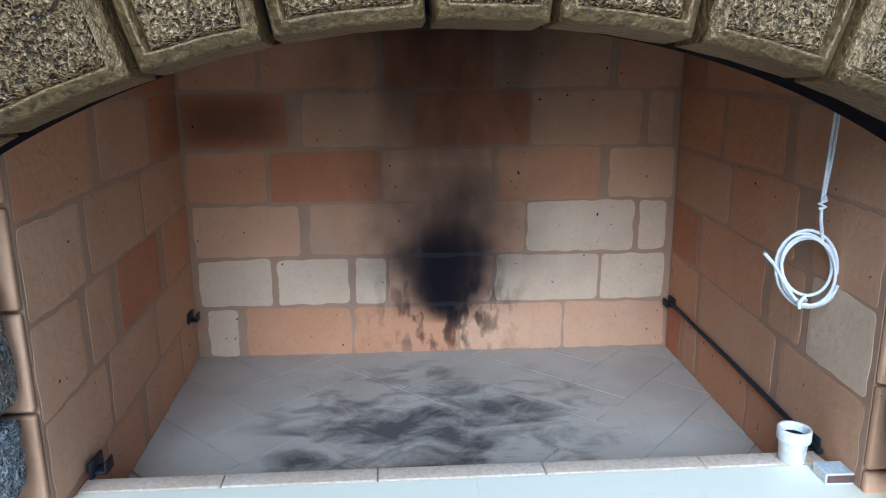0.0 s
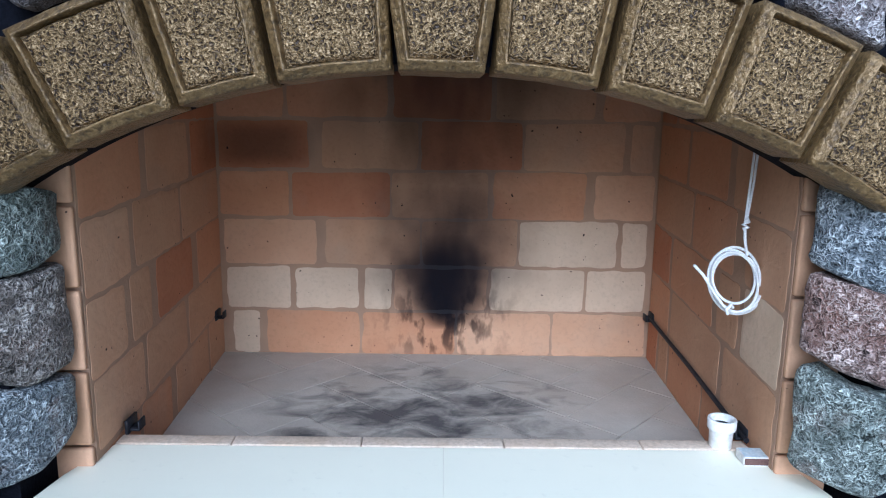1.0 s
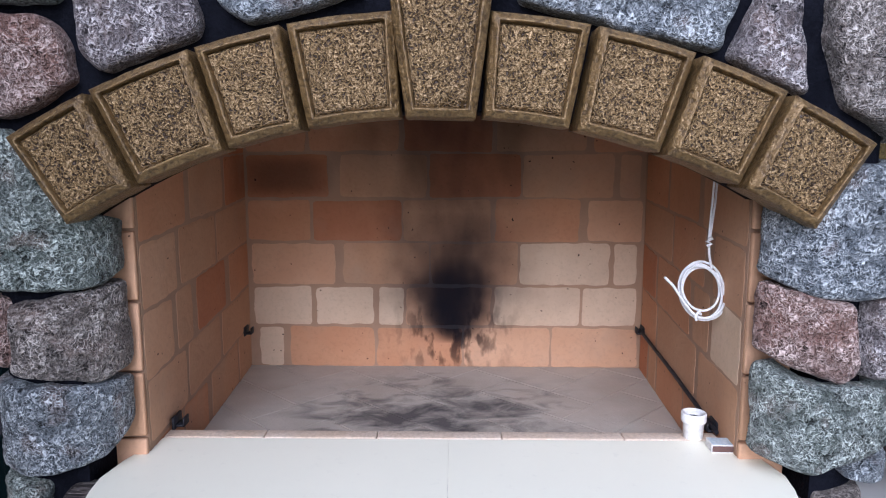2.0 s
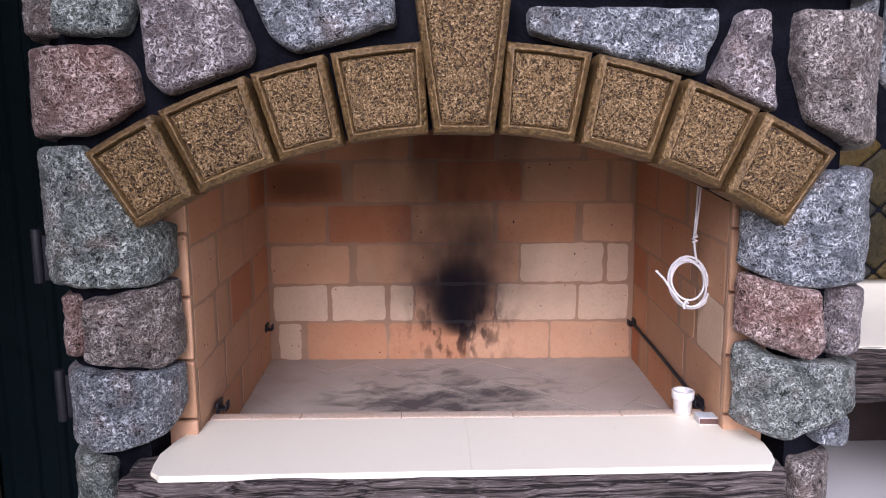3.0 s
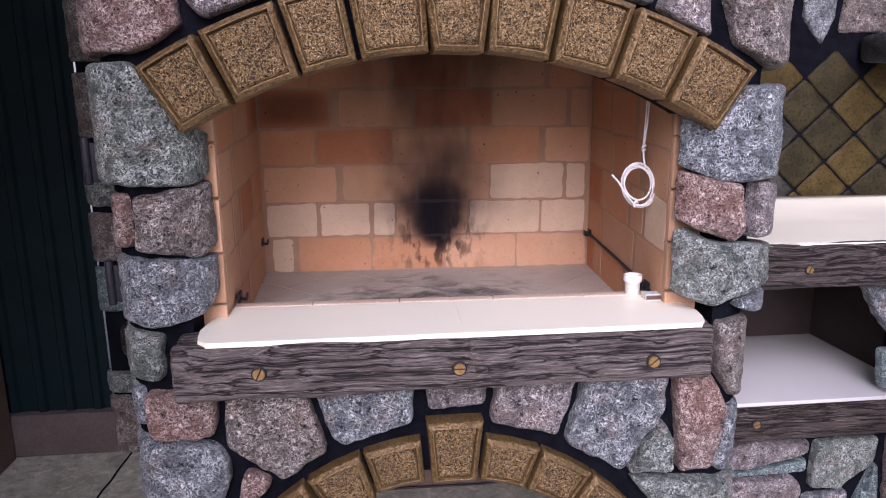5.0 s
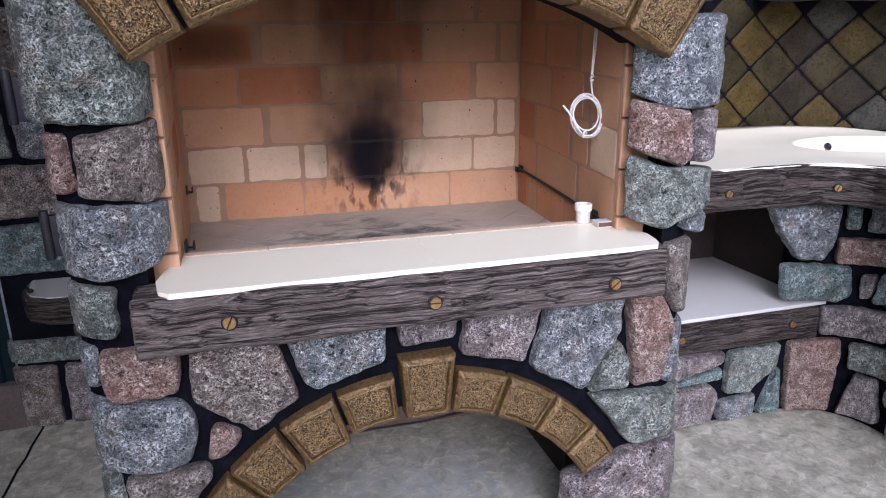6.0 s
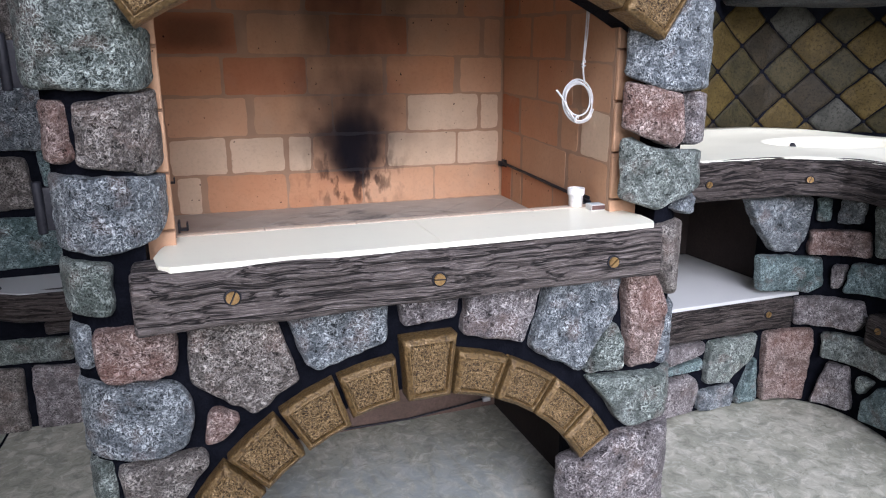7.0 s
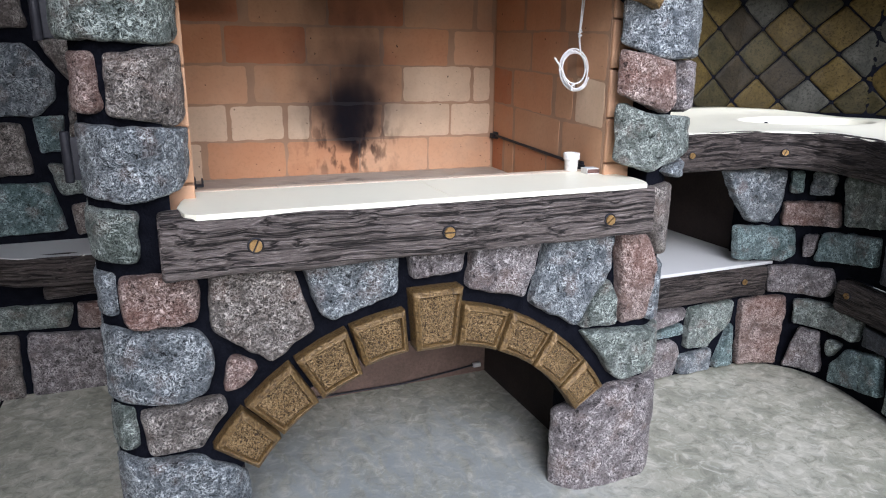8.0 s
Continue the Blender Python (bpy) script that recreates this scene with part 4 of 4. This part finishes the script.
part("wire", tube([(-0.45, 0.845, -0.018), (-0.1, 0.848, -0.014), (0.2, 0.85, -0.020), (0.42, 0.846, 0.0), (0.52, 0.84, 0.015)], 0.004), BLACK_METAL, cable)
part("plug", block((0.515, 0.83, 0.004), (0.550, 0.85, 0.022), 0.005), WHITE_SHADED, cable, "small white plug")

# ---- sink side ----
SIDE_PLAN = [(0.80, 0.50), (1.60, 0.50), (1.70, 0.485), (1.78, 0.44), (1.835, 0.37), (1.86, 0.28), (1.855, 0.18), (1.80, -0.06), (1.66, -0.6)]
side = path_wall(SIDE_PLAN)
side_wall = thing("side_wall", "curved sink wall of painted sculpted stone in dark mortar", "wall")
inner = lambda u, v, h: side(u, v, h - 0.02)
part("body", strip_body(inner, 0.0, side.length, GROUND, 0.30, 0.35, 40), MORTAR_DARK, side_wall, "near-black mortar", smooth=False)
part("body", strip_body(inner, 0.86, 1.24, 0.30, 0.86, 0.16, 16), MORTAR_DARK, side_wall, "near-black mortar", smooth=False)
part("body", strip_body(inner, 1.24, side.length, 0.44, 0.86, 0.16, 16), MORTAR_DARK, side_wall, "near-black mortar", smooth=False)
S = lambda colour, corners, proud=0.026: stone(colour, side, [(u, v if v > 0.03 else v - 0.022) for u, v in corners], proud, side_wall, 0.75)
S("mauve", [(0.10, 0.28), (0.52, 0.285), (0.52, 0.24), (0.30, 0.19), (0.10, 0.19)])
S("teal", [(0.10, 0.185), (0.30, 0.18), (0.52, 0.215), (0.52, 0.17), (0.10, 0.155)], 0.02)
S("mauve", [(0.10, 0.14), (0.48, 0.145), (0.51, 0.10), (0.49, 0.01), (0.10, -0.01)])
S("green", [(0.55, 0.275), (0.785, 0.285), (0.78, 0.19), (0.65, 0.085), (0.54, 0.10)])
S("teal", [(0.79, 0.185), (0.805, 0.10), (0.815, 0.0), (0.71, 0.0)], 0.022)
S("blue", [(0.53, 0.065), (0.69, 0.075), (0.69, 0.0), (0.52, 0.0)], 0.022)
S("pink", [(0.825, 0.28), (1.02, 0.30), (1.03, 0.25), (1.015, 0.01), (0.84, 0.0)])
S("mauve", [(0.935, 0.43), (1.18, 0.455), (1.205, 0.385), (1.18, 0.33), (0.94, 0.315)])
S("green", [(1.05, 0.295), (1.18, 0.31), (1.37, 0.30), (1.35, 0.20), (1.06, 0.19)])
S("mauve", [(1.085, 0.175), (1.17, 0.175), (1.20, 0.02), (1.04, 0.01)])
S("green", [(1.21, 0.165), (1.28, 0.165), (1.24, 0.085), (1.21, 0.11)], 0.02)
S("teal", [(1.25, 0.07), (1.32, 0.16), (1.48, 0.20), (1.51, 0.04), (1.25, 0.01)])
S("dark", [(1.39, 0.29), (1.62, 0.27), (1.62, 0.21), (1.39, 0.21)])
S("green", [(1.54, 0.19), (1.80, 0.18), (1.80, 0.01), (1.54, 0.02)])
S("blue", [(0.66, 0.845), (0.96, 0.845), (0.95, 0.69), (0.91, 0.62), (0.82, 0.625), (0.72, 0.74)])
S("teal", [(0.755, 0.61), (1.02, 0.60), (1.035, 0.49), (0.99, 0.455), (0.77, 0.465)])
S("pink", [(0.965, 0.71), (1.17, 0.73), (1.18, 0.63), (0.96, 0.61)])
S("mauve", [(1.055, 0.575), (1.11, 0.59), (1.095, 0.49), (1.06, 0.48)], 0.02)
S("teal", [(1.125, 0.60), (1.37, 0.635), (1.38, 0.52), (1.105, 0.475)])
S("teal", [(0.975, 0.84), (1.025, 0.84), (1.03, 0.75), (0.98, 0.75)], 0.02)
S("blue", [(1.055, 0.84), (1.14, 0.84), (1.14, 0.755), (1.05, 0.745)], 0.02)
S("green", [(1.18, 0.84), (1.37, 0.84), (1.39, 0.67), (1.21, 0.645)])
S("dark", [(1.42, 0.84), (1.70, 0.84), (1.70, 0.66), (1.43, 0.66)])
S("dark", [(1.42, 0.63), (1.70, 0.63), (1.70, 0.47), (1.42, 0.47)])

# lower shelves and their dark recesses
shelf_front = thing("shelf_beam", "dark wooden beam along the lower shelf edge", "beam")
part("timber", beam((0.02, -0.03, 0.302), (0.925, 0.05, 0.438), WOOD_DARK, 5.0, 0.004, 90, 12, place=lambda u, z, h: side(u, z, h)), WOOD_DARK, shelf_front)
screw(shelf_front, (1.602, 0.468, 0.372), 0.013, 70)
screw(shelf_front, (1.10, 0.468, 0.372), 0.013, 20)
# shelf shade comes partly from its greyed white
tagged(link("shelf", block((0.79, 0.475, 0.435), (1.80, 1.12, 0.449), 0.002), WHITE_SHADED), "plain white lower shelf, greyed for the shade of its recess", "shelf")
# the recess shade is put into the colour of these walls
tagged(link("recess_wall", block((0.74, 1.12, GROUND), (2.0, 1.16, 0.90)), NICHE_SHADED, False), "back wall of the shelf recess, brown darkened for its shade", "wall", kind="structure")
tagged(link("recess_wall", block((1.72, 0.68, 0.449), (1.78, 1.12, 0.90)), NICHE_SHADED, False), "side wall of the shelf recess, brown darkened for its shade", "wall", kind="structure")
wing_front = thing("shelf_beam", "dark wooden beam along the second lower shelf", "beam")
part("timber", beam((1.235, -0.03, 0.302), (1.90, 0.05, 0.432), WOOD_DARK, 8.0, 0.004, 60, 12, place=lambda u, z, h: side(u, z, h)), WOOD_DARK, wing_front)
p = side(1.305, 0.385, 0.036)
q = side(1.305, 0.385, 1.036)
screw(wing_front, p, 0.013, 40, (q - p))

# sink counter with its beam
COUNTER_PLAN = [(0.78, 0.437), (1.52, 0.437), (1.60, 0.422), (1.665, 0.377), (1.71, 0.307), (1.725, 0.21), (1.71, 0.10), (1.64, -0.07), (1.40, -0.6)]
rim = path_wall(COUNTER_PLAN)
sink_beam = thing("sink_beam", "dark weathered wooden beam curving under the sink counter", "beam")
part("timber", beam((0.0, -0.01, 0.863), (rim.length, 0.07, 1.006), WOOD_DARK, 11.0, 0.005, 150, 14, place=lambda u, z, h: rim(u, z, h)), WOOD_DARK, sink_beam)
for u, tilt in ((0.424, 65), (0.872, 70)):
    p, q = rim(u, 0.929, 0.013), rim(u, 0.929, 1.0)
    screw(sink_beam, p, 0.0120, tilt, (q - p))

bm = bmesh.new()
curve = [(0.785, 0.74)] + [(0.785 + 0.15 * (1 - math.cos(a)) , 0.74 + 0.12 * math.sin(a)) for a in (radians(10 * k) for k in range(1, 10))] + [(0.785, 0.862)]
ends = [[bm.verts.new((x, y, z)) for x, z in curve] for y in (0.36, 0.43)]
bm.faces.new(ends[0][::-1])
bm.faces.new(ends[1])
for k in range(len(curve)):
    j = (k + 1) % len(curve)
    bm.faces.new((ends[0][k], ends[0][j], ends[1][j], ends[1][k]))
bmesh.ops.recalc_face_normals(bm, faces=bm.faces[:])
part("corbel", bm, NICHE_SHADED, sink_beam, "small curved dark corbel", smooth=False)

SINK = Vector((2.21, 0.79))


def counter_top():
    """The white top with an oval bowl let into it; it sweeps up to the tiled wall behind."""
    bm = bmesh.new()
    outer = [rim(rim.length * k / 60, 0.0, -0.005).to_2d() for k in range(61)]
    back = [(1.90, -0.75), (2.55, -0.75), (2.80, 0.1), (2.75, 0.80), (2.50, 1.13), (2.10, 1.22), (1.5, 1.235), (1.1, 1.24), (0.78, 1.24)]
    line = outer + [Vector(b) for b in back]
    c = SINK
    n = 96
    # rays from the bowl's middle to the outline
    dirs = [Vector((math.cos(2 * math.pi * k / n), math.sin(2 * math.pi * k / n))) for k in range(n)]
    ends = []
    for d in dirs:
        best = 9.0
        for a, b in zip(line, line[1:] + line[:1]):
            e = b - a
            det = d.x * e.y - d.y * e.x
            if abs(det) > 1e-9:
                w = a - c
                s = (w.x * e.y - w.y * e.x) / det
                t = (w.x * d.y - w.y * d.x) / det
                if s > 0 and -1e-6 <= t <= 1 + 1e-6:
                    best = min(best, s)
        ends.append(best)
    rings = []
    for r, z in ((0.05, 0.857), (0.45, 0.872), (0.75, 0.907), (0.9, 0.962), (0.97, 0.995), (1.0, 1.005), (1.05, 1.010), (1.1, 1.006)):
        rings.append([bm.verts.new((c.x + d.x * 0.34 * r, c.y + d.y * 0.24 * r, z)) for d in dirs])
    rise = lambda p: 0.045 * max(0.0, (p.y - 0.90) / 0.33) ** 1.5
    for f in (0.5, 0.8, 1.0):
        ps = [(c + d * 0.28).lerp(c + d * max(e, 0.27), f) for d, e in zip(dirs, ends)]
        rings.append([bm.verts.new((*p, 1.006 + rise(p))) for p in ps])
    rings.append([bm.verts.new((*p, 0.989 + rise(p))) for p in ps])
    for a, b in zip(rings, rings[1:]):
        for k in range(n):
            j = (k + 1) % n
            bm.faces.new((a[k], b[k], b[j], a[j]))
    bm.faces.new(rings[0])
    bmesh.ops.recalc_face_normals(bm, faces=bm.faces[:])
    return bm


counter = thing("sink_counter", "white counter with a moulded oval wash basin", "counter")
part("top", counter_top(), WHITE, counter)
bm = lathe([(0.018, 0.0), (0.018, 0.004), (0.012, 0.005), (0.011, 0.001)], 20)
bm.transform(Matrix.Translation((2.195, 1.000, 0.969)) @ Matrix.Rotation(radians(62), 4, "X"))
part("overflow_hole", bm, BLACK_METAL, counter, "black round overflow hole")

# tiled wall behind the sink
TILE_PLAN = [(0.74, 1.25), (2.00, 1.24), (2.20, 1.22), (2.40, 1.15), (2.57, 1.03), (2.70, 0.85), (2.77, 0.55), (2.77, -0.8)]
tiled = path_wall(TILE_PLAN)
tile_wall = tagged(link("wall_tiled", strip_body(tiled, 0.0, tiled.length, 0.93, 2.5, 0.12, 40), MORTAR_DARK, False), "wall of olive, ochre and grey diamond tiles in black joints", "wall", kind="structure")
tile_rnd = random.Random(4)
TILE_U, TILE_V = 0.128, 0.12
for i in range(0, 26):
    for j in range(-1, 5):
        u, z = 1.303 + (i - 10) * TILE_U, 1.078 + j * TILE_V
        if (i + j) % 2 or u < 0.1 or u > tiled.length - 0.2:
            continue
        w, h = TILE_U - 0.0052, TILE_V - 0.0048
        cs = [Vector(p) for p in ((u, z - h), (u + w, z), (u, z + h), (u - w, z))]
        cs = clip(cs, lambda p: p.y >= 1.024, lambda a, b: a.lerp(b, (1.024 - a.y) / (b.y - a.y)))
        bm = pillow(cs, tiled, 0.0075, 0.003, 44, 6, 0.0016, 0.0018, i * 7 + j + 100, sink=0.01, cut=0.2, rounds=1)
        part("tile", bm, TILE[tile_rnd.choice((0, 0, 1, 1, 2, 3))], tile_wall)
T = lambda colour, corners: stone(colour, tiled, corners, 0.025, tile_wall, 0.6)
T("blue", [(0.70, 2.10), (0.86, 2.10), (0.85, 1.90), (0.72, 1.90)])
T("mauve", [(0.70, 1.875), (0.83, 1.88), (0.80, 1.80), (0.70, 1.82)])
T("blue", [(0.88, 2.10), (1.05, 2.06), (1.02, 1.80), (0.97, 1.69), (0.88, 1.80)])
T("brown", [(1.08, 2.05), (1.35, 2.05), (1.30, 1.74), (1.04, 1.74)])
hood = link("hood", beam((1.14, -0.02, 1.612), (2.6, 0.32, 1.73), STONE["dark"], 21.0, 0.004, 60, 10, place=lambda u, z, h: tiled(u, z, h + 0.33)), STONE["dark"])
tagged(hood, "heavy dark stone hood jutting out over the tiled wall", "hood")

# ---- far side: green gate, stone wall and its counter ----
far_wall = thing("far_wall", "shaded wall of painted sculpted stone behind the fireplace", "wall")
part("body", block((-1.34, 1.325, GROUND), (-0.55, 1.50, 2.4)), MORTAR_DARK, far_wall, "near-black mortar", smooth=False)
FAR = flat_wall(1.318, [(-1.30, -1)], 0.05)
W = lambda colour, corners: stone(colour, FAR, corners, 0.03, far_wall, 0.7)
W("green", [(-1.38, 1.30), (-1.235, 1.30), (-1.215, 1.06), (-1.38, 1.07)])
W("blue", [(-1.21, 1.30), (-1.04, 1.31), (-0.955, 1.20), (-0.965, 1.11), (-1.03, 1.05), (-1.19, 1.06)])
W("brown", [(-1.00, 1.32), (-0.885, 1.33), (-0.90, 1.165), (-0.945, 1.215)])
W("teal", [(-1.05, 1.05), (-0.945, 1.055), (-0.955, 0.93), (-1.035, 0.915)])
W("brown", [(-0.92, 1.165), (-0.72, 1.16), (-0.72, 0.905), (-0.94, 0.91)])
W("brown", [(-1.38, 1.04), (-1.085, 1.03), (-1.065, 0.845), (-1.38, 0.83)])
W("green", [(-1.02, 0.88), (-0.865, 0.875), (-0.875, 0.77), (-0.985, 0.755)])
W("teal", [(-1.38, 0.81), (-1.02, 0.81), (-0.98, 0.63), (-1.38, 0.62)])
W("brown", [(-0.965, 0.725), (-0.84, 0.73), (-0.84, 0.615), (-0.95, 0.61)])
W("green", [(-1.38, 0.365), (-1.00, 0.35), (-1.02, 0.26), (-1.38, 0.275)])
W("pink", [(-0.985, 0.35), (-0.80, 0.335), (-0.80, 0.235), (-0.995, 0.25)])
W("brown", [(-1.38, 0.26), (-1.20, 0.25), (-1.21, -0.01), (-1.38, 0.0)])
W("mauve", [(-1.175, 0.25), (-0.78, 0.215), (-0.78, -0.02), (-1.18, 0.0)])
W("brown", [(-1.38, 1.60), (-1.05, 1.58), (-1.02, 1.36), (-1.38, 1.34)])
W("blue", [(-1.02, 1.60), (-0.80, 1.60), (-0.80, 1.36), (-1.00, 1.36)])
W("brown", [(-1.38, 2.0), (-0.95, 2.0), (-0.95, 1.63), (-1.38, 1.64)])
FAR_RIM = [(-1.235, 1.33), (-1.235, 1.22), (-1.20, 1.13), (-1.13, 1.085), (-1.02, 1.065), (-0.62, 1.05)]
far_rim = path_wall(FAR_RIM)
far_beam = thing("counter_beam", "dark wooden beam round the small white counter", "beam")
part("timber", beam((0.0, -0.01, 0.48), (far_rim.length, 0.06, 0.584), WOOD_DARK, 14.0, 0.005, 60, 12, place=lambda u, z, h: far_rim(u, z, h)), WOOD_DARK, far_beam)
part("bracket", beam((-1.06, 1.08, 0.425), (-0.66, 1.25, 0.472), WOOD_DARK, 15.0, 0.004, 40, 8), WOOD_DARK, far_beam)
bm = bmesh.new()
line = [far_rim(far_rim.length * k / 30, 0, -0.004).to_2d() for k in range(31)] + [Vector((-0.62, 1.33))]
lo = [bm.verts.new((*p, 0.570)) for p in line]
hi = [bm.verts.new((*p, 0.586)) for p in line]
bm.faces.new(hi)
bm.faces.new(lo[::-1])
for k in range(len(line)):
    j = (k + 1) % len(line)
    bm.faces.new((lo[k], lo[j], hi[j], hi[k]))
bmesh.ops.recalc_face_normals(bm, faces=bm.faces[:])
tagged(link("counter", bm, WHITE_SHADED, False), "small white counter with a rounded end against the stone wall", "counter")


def ribbed_sheet(x0, x1, z0, z1, y):
    bm = bmesh.new()
    cols, x = [], x0
    while x < x1 - 1e-6:
        for dx, dy in ((0, 0), (0.035, 0), (0.045, -0.012), (0.072, -0.012), (0.082, 0)):
            if x + dx <= x1:
                cols.append((x + dx, y + dy))
        x += 0.115
    cols.append((x1, y))
    vs = [[bm.verts.new((cx, cy + d, z)) for z in (z0, z1) for d in (0, 0.004)] for cx, cy in cols]
    for a, b in zip(vs, vs[1:]):
        bm.faces.new((a[0], b[0], b[2], a[2]))
        bm.faces.new((a[1], a[3], b[3], b[1]))
        bm.faces.new((a[2], b[2], b[3], a[3]))
    return bm


gate = thing("metal_gate", "dark green ribbed sheet-metal gate standing shut", "gate")
part("sheet", ribbed_sheet(-3.2, -1.355, 0.17, 2.5, 1.34), GREEN_METAL, gate, smooth=False)
part("rail", block((-3.2, 1.35, 0.24), (-1.355, 1.38, 0.30), 0.003), GREEN_METAL, gate)
part("sill", block((-3.4, 1.31, GROUND), (-1.345, 1.50, 0.165), 0.006), SILL_BROWN, gate, "worn brown concrete sill under the gate")

# hinge barrels left on the edge of the fireplace
for x, z in ((-0.838, 1.34), (-0.816, 1.052)):
    hinge = thing("hinge", "rusty dark steel hinge barrel on the column edge", "hinge", "hinges on the column")
    bm = lathe([(0.0085, 0.0), (0.0095, 0.002), (0.0095, 0.105), (0.0085, 0.108)], 16)
    bm.transform(Matrix.Translation((x, 0.062, z - 0.05)))
    part("barrel", bm, BLACK_METAL, hinge)
    part("leaf", block((x, 0.064, z - 0.045), (x + 0.05, 0.069, z + 0.045), 0.001), BLACK_METAL, hinge)

# ---- small things ----
cup = thing("pipe_coupling", "white plastic pipe coupling standing on the ledge", "coupling")
bm = lathe([(0.021, 0.0), (0.0225, 0.002), (0.0235, 0.036), (0.0275, 0.040), (0.0285, 0.043), (0.0285, 0.060), (0.0275, 0.062), (0.0235, 0.062), (0.0225, 0.058), (0.021, 0.012)], 36)
bm.transform(Matrix.Translation((0.522, 0.196, 0.9412)) @ Matrix.Scale(0.88, 4))
part("body", bm, PLASTIC, cup)
bm = lathe([(0.0205, 0.0), (0.0205, 0.003), (0.0195, 0.004), (0.018, 0.002)], 30)
bm.transform(Matrix.Translation((0.522, 0.196, 0.980)) @ Matrix.Scale(0.88, 4))
part("seal", bm, BLACK_METAL, cup, "dark rubber seal inside")

matchbox = thing("matchbox", "closed matchbox with a pale blue label on the slab", "matchbox")
mm = Matrix.Translation((0.560, 0.143, 0.940)) @ Matrix.Rotation(radians(-3), 4, "Z")
for name, lo, hi, mat, label in (("tray", (-0.0262, -0.017, 0.001), (0.0262, 0.017, 0.0150), CARD_WHITE, ""),
                                 ("sleeve", (-0.0255, -0.0182, 0.0), (0.0255, 0.0182, 0.0160), CARD_WHITE, ""),
                                 ("label", (-0.0235, -0.0165, 0.0160), (0.0235, 0.0165, 0.0164), CARD, "pale blue and white printed label"),
                                 ("striker", (-0.0245, -0.0187, 0.0020), (0.0245, -0.0182, 0.0140), STRIKER, "dark brown striking strip")):
    bm = block(lo, hi, 0.0004, 1)
    bm.transform(mm)
    part(name, bm, mat, matchbox, label, smooth=False)

# coil of white cord on two strands that come down behind the arch
cord = thing("cord", "coil of white cord hung inside the firebox opening", "cord")
CORD = Vector((0.541, 0.236, 1.234))
coil = []
for k in range(5 * 28):
    a = 2 * math.pi * k / 28
    lap = k / 28
    r = 0.043 + 0.0045 * math.sin(a * 0.83 + lap) + 0.004 * math.sin(1.9 * lap)
    h = 0.005 * math.sin(lap * 1.7) + r * 0.93 * math.cos(a)
    z = CORD.z + 0.007 * math.cos(lap * 2.3) + r * 1.22 * math.sin(a) - 0.2 * h
    coil.append((CORD.x + 0.955 * h, CORD.y - 0.3 * h + 0.006 * math.sin(lap * 2.1), z))
part("coil", tube(coil, 0.0025), ROPE_WHITE, cord)
for d in (0.0, 0.006):
    part("strand", tube([(0.546 + d * 0.4, 0.230, 1.345), (0.549 + d, 0.229, 1.42), (0.552 + d, 0.228, 1.52), (0.556 + d, 0.228, 1.82)], 0.0022), ROPE_WHITE, cord)
part("knot", tube([(0.543, 0.230, 1.334), (0.551, 0.227, 1.338), (0.544, 0.232, 1.342), (0.552, 0.229, 1.348), (0.547, 0.226, 1.353)], 0.0036), ROPE_WHITE, cord)
part("strand", tube([(0.547, 0.230, 1.338), (0.549, 0.231, 1.318), (0.556, 0.232, 1.286)], 0.0026), ROPE_WHITE, cord)
part("tail", tube([(0.535, 0.234, 1.186), (0.520, 0.231, 1.196), (0.500, 0.226, 1.220), (0.475, 0.219, 1.254), (0.456, 0.215, 1.272)], 0.0027), ROPE_WHITE, cord)
part("tie", tube([(0.530, 0.230, 1.180), (0.526, 0.226, 1.190), (0.532, 0.224, 1.199), (0.538, 0.230, 1.192)], 0.0032), ROPE_WHITE, cord)

# steel supports for the grill
def bracket(at, turn):
    b = thing("bracket", "small black steel bracket fixed in the firebox wall", "bracket", "grill brackets")
    m = Matrix.Translation(at) @ Matrix.Rotation(radians(turn), 4, "Z")
    for name, lo, hi in (("plate", (-0.002, -0.022, -0.012), (0.004, 0.022, 0.016)), ("arm", (0.0, -0.014, -0.008), (0.022, 0.014, -0.003)), ("lip", (0.018, -0.014, -0.008), (0.022, 0.014, 0.012))):
        bm = block(lo, hi, 0.0012, 1)
        bm.transform(m)
        part(name, bm, BLACK_METAL, b)


bracket((-0.600, 0.925, 0.972), 0)
bracket((-0.561, 0.262, 0.952), 0)
bracket((0.632, 0.915, 0.972), 180)
bracket((0.583, 0.235, 0.948), 180)
rail = thing("rail", "thin black steel rail along the firebox wall", "rail")
part("bar", tube([(0.622, 0.915, 0.976), (0.600, 0.55, 0.962), (0.572, 0.20, 0.950)], 0.005), BLACK_METAL, rail)
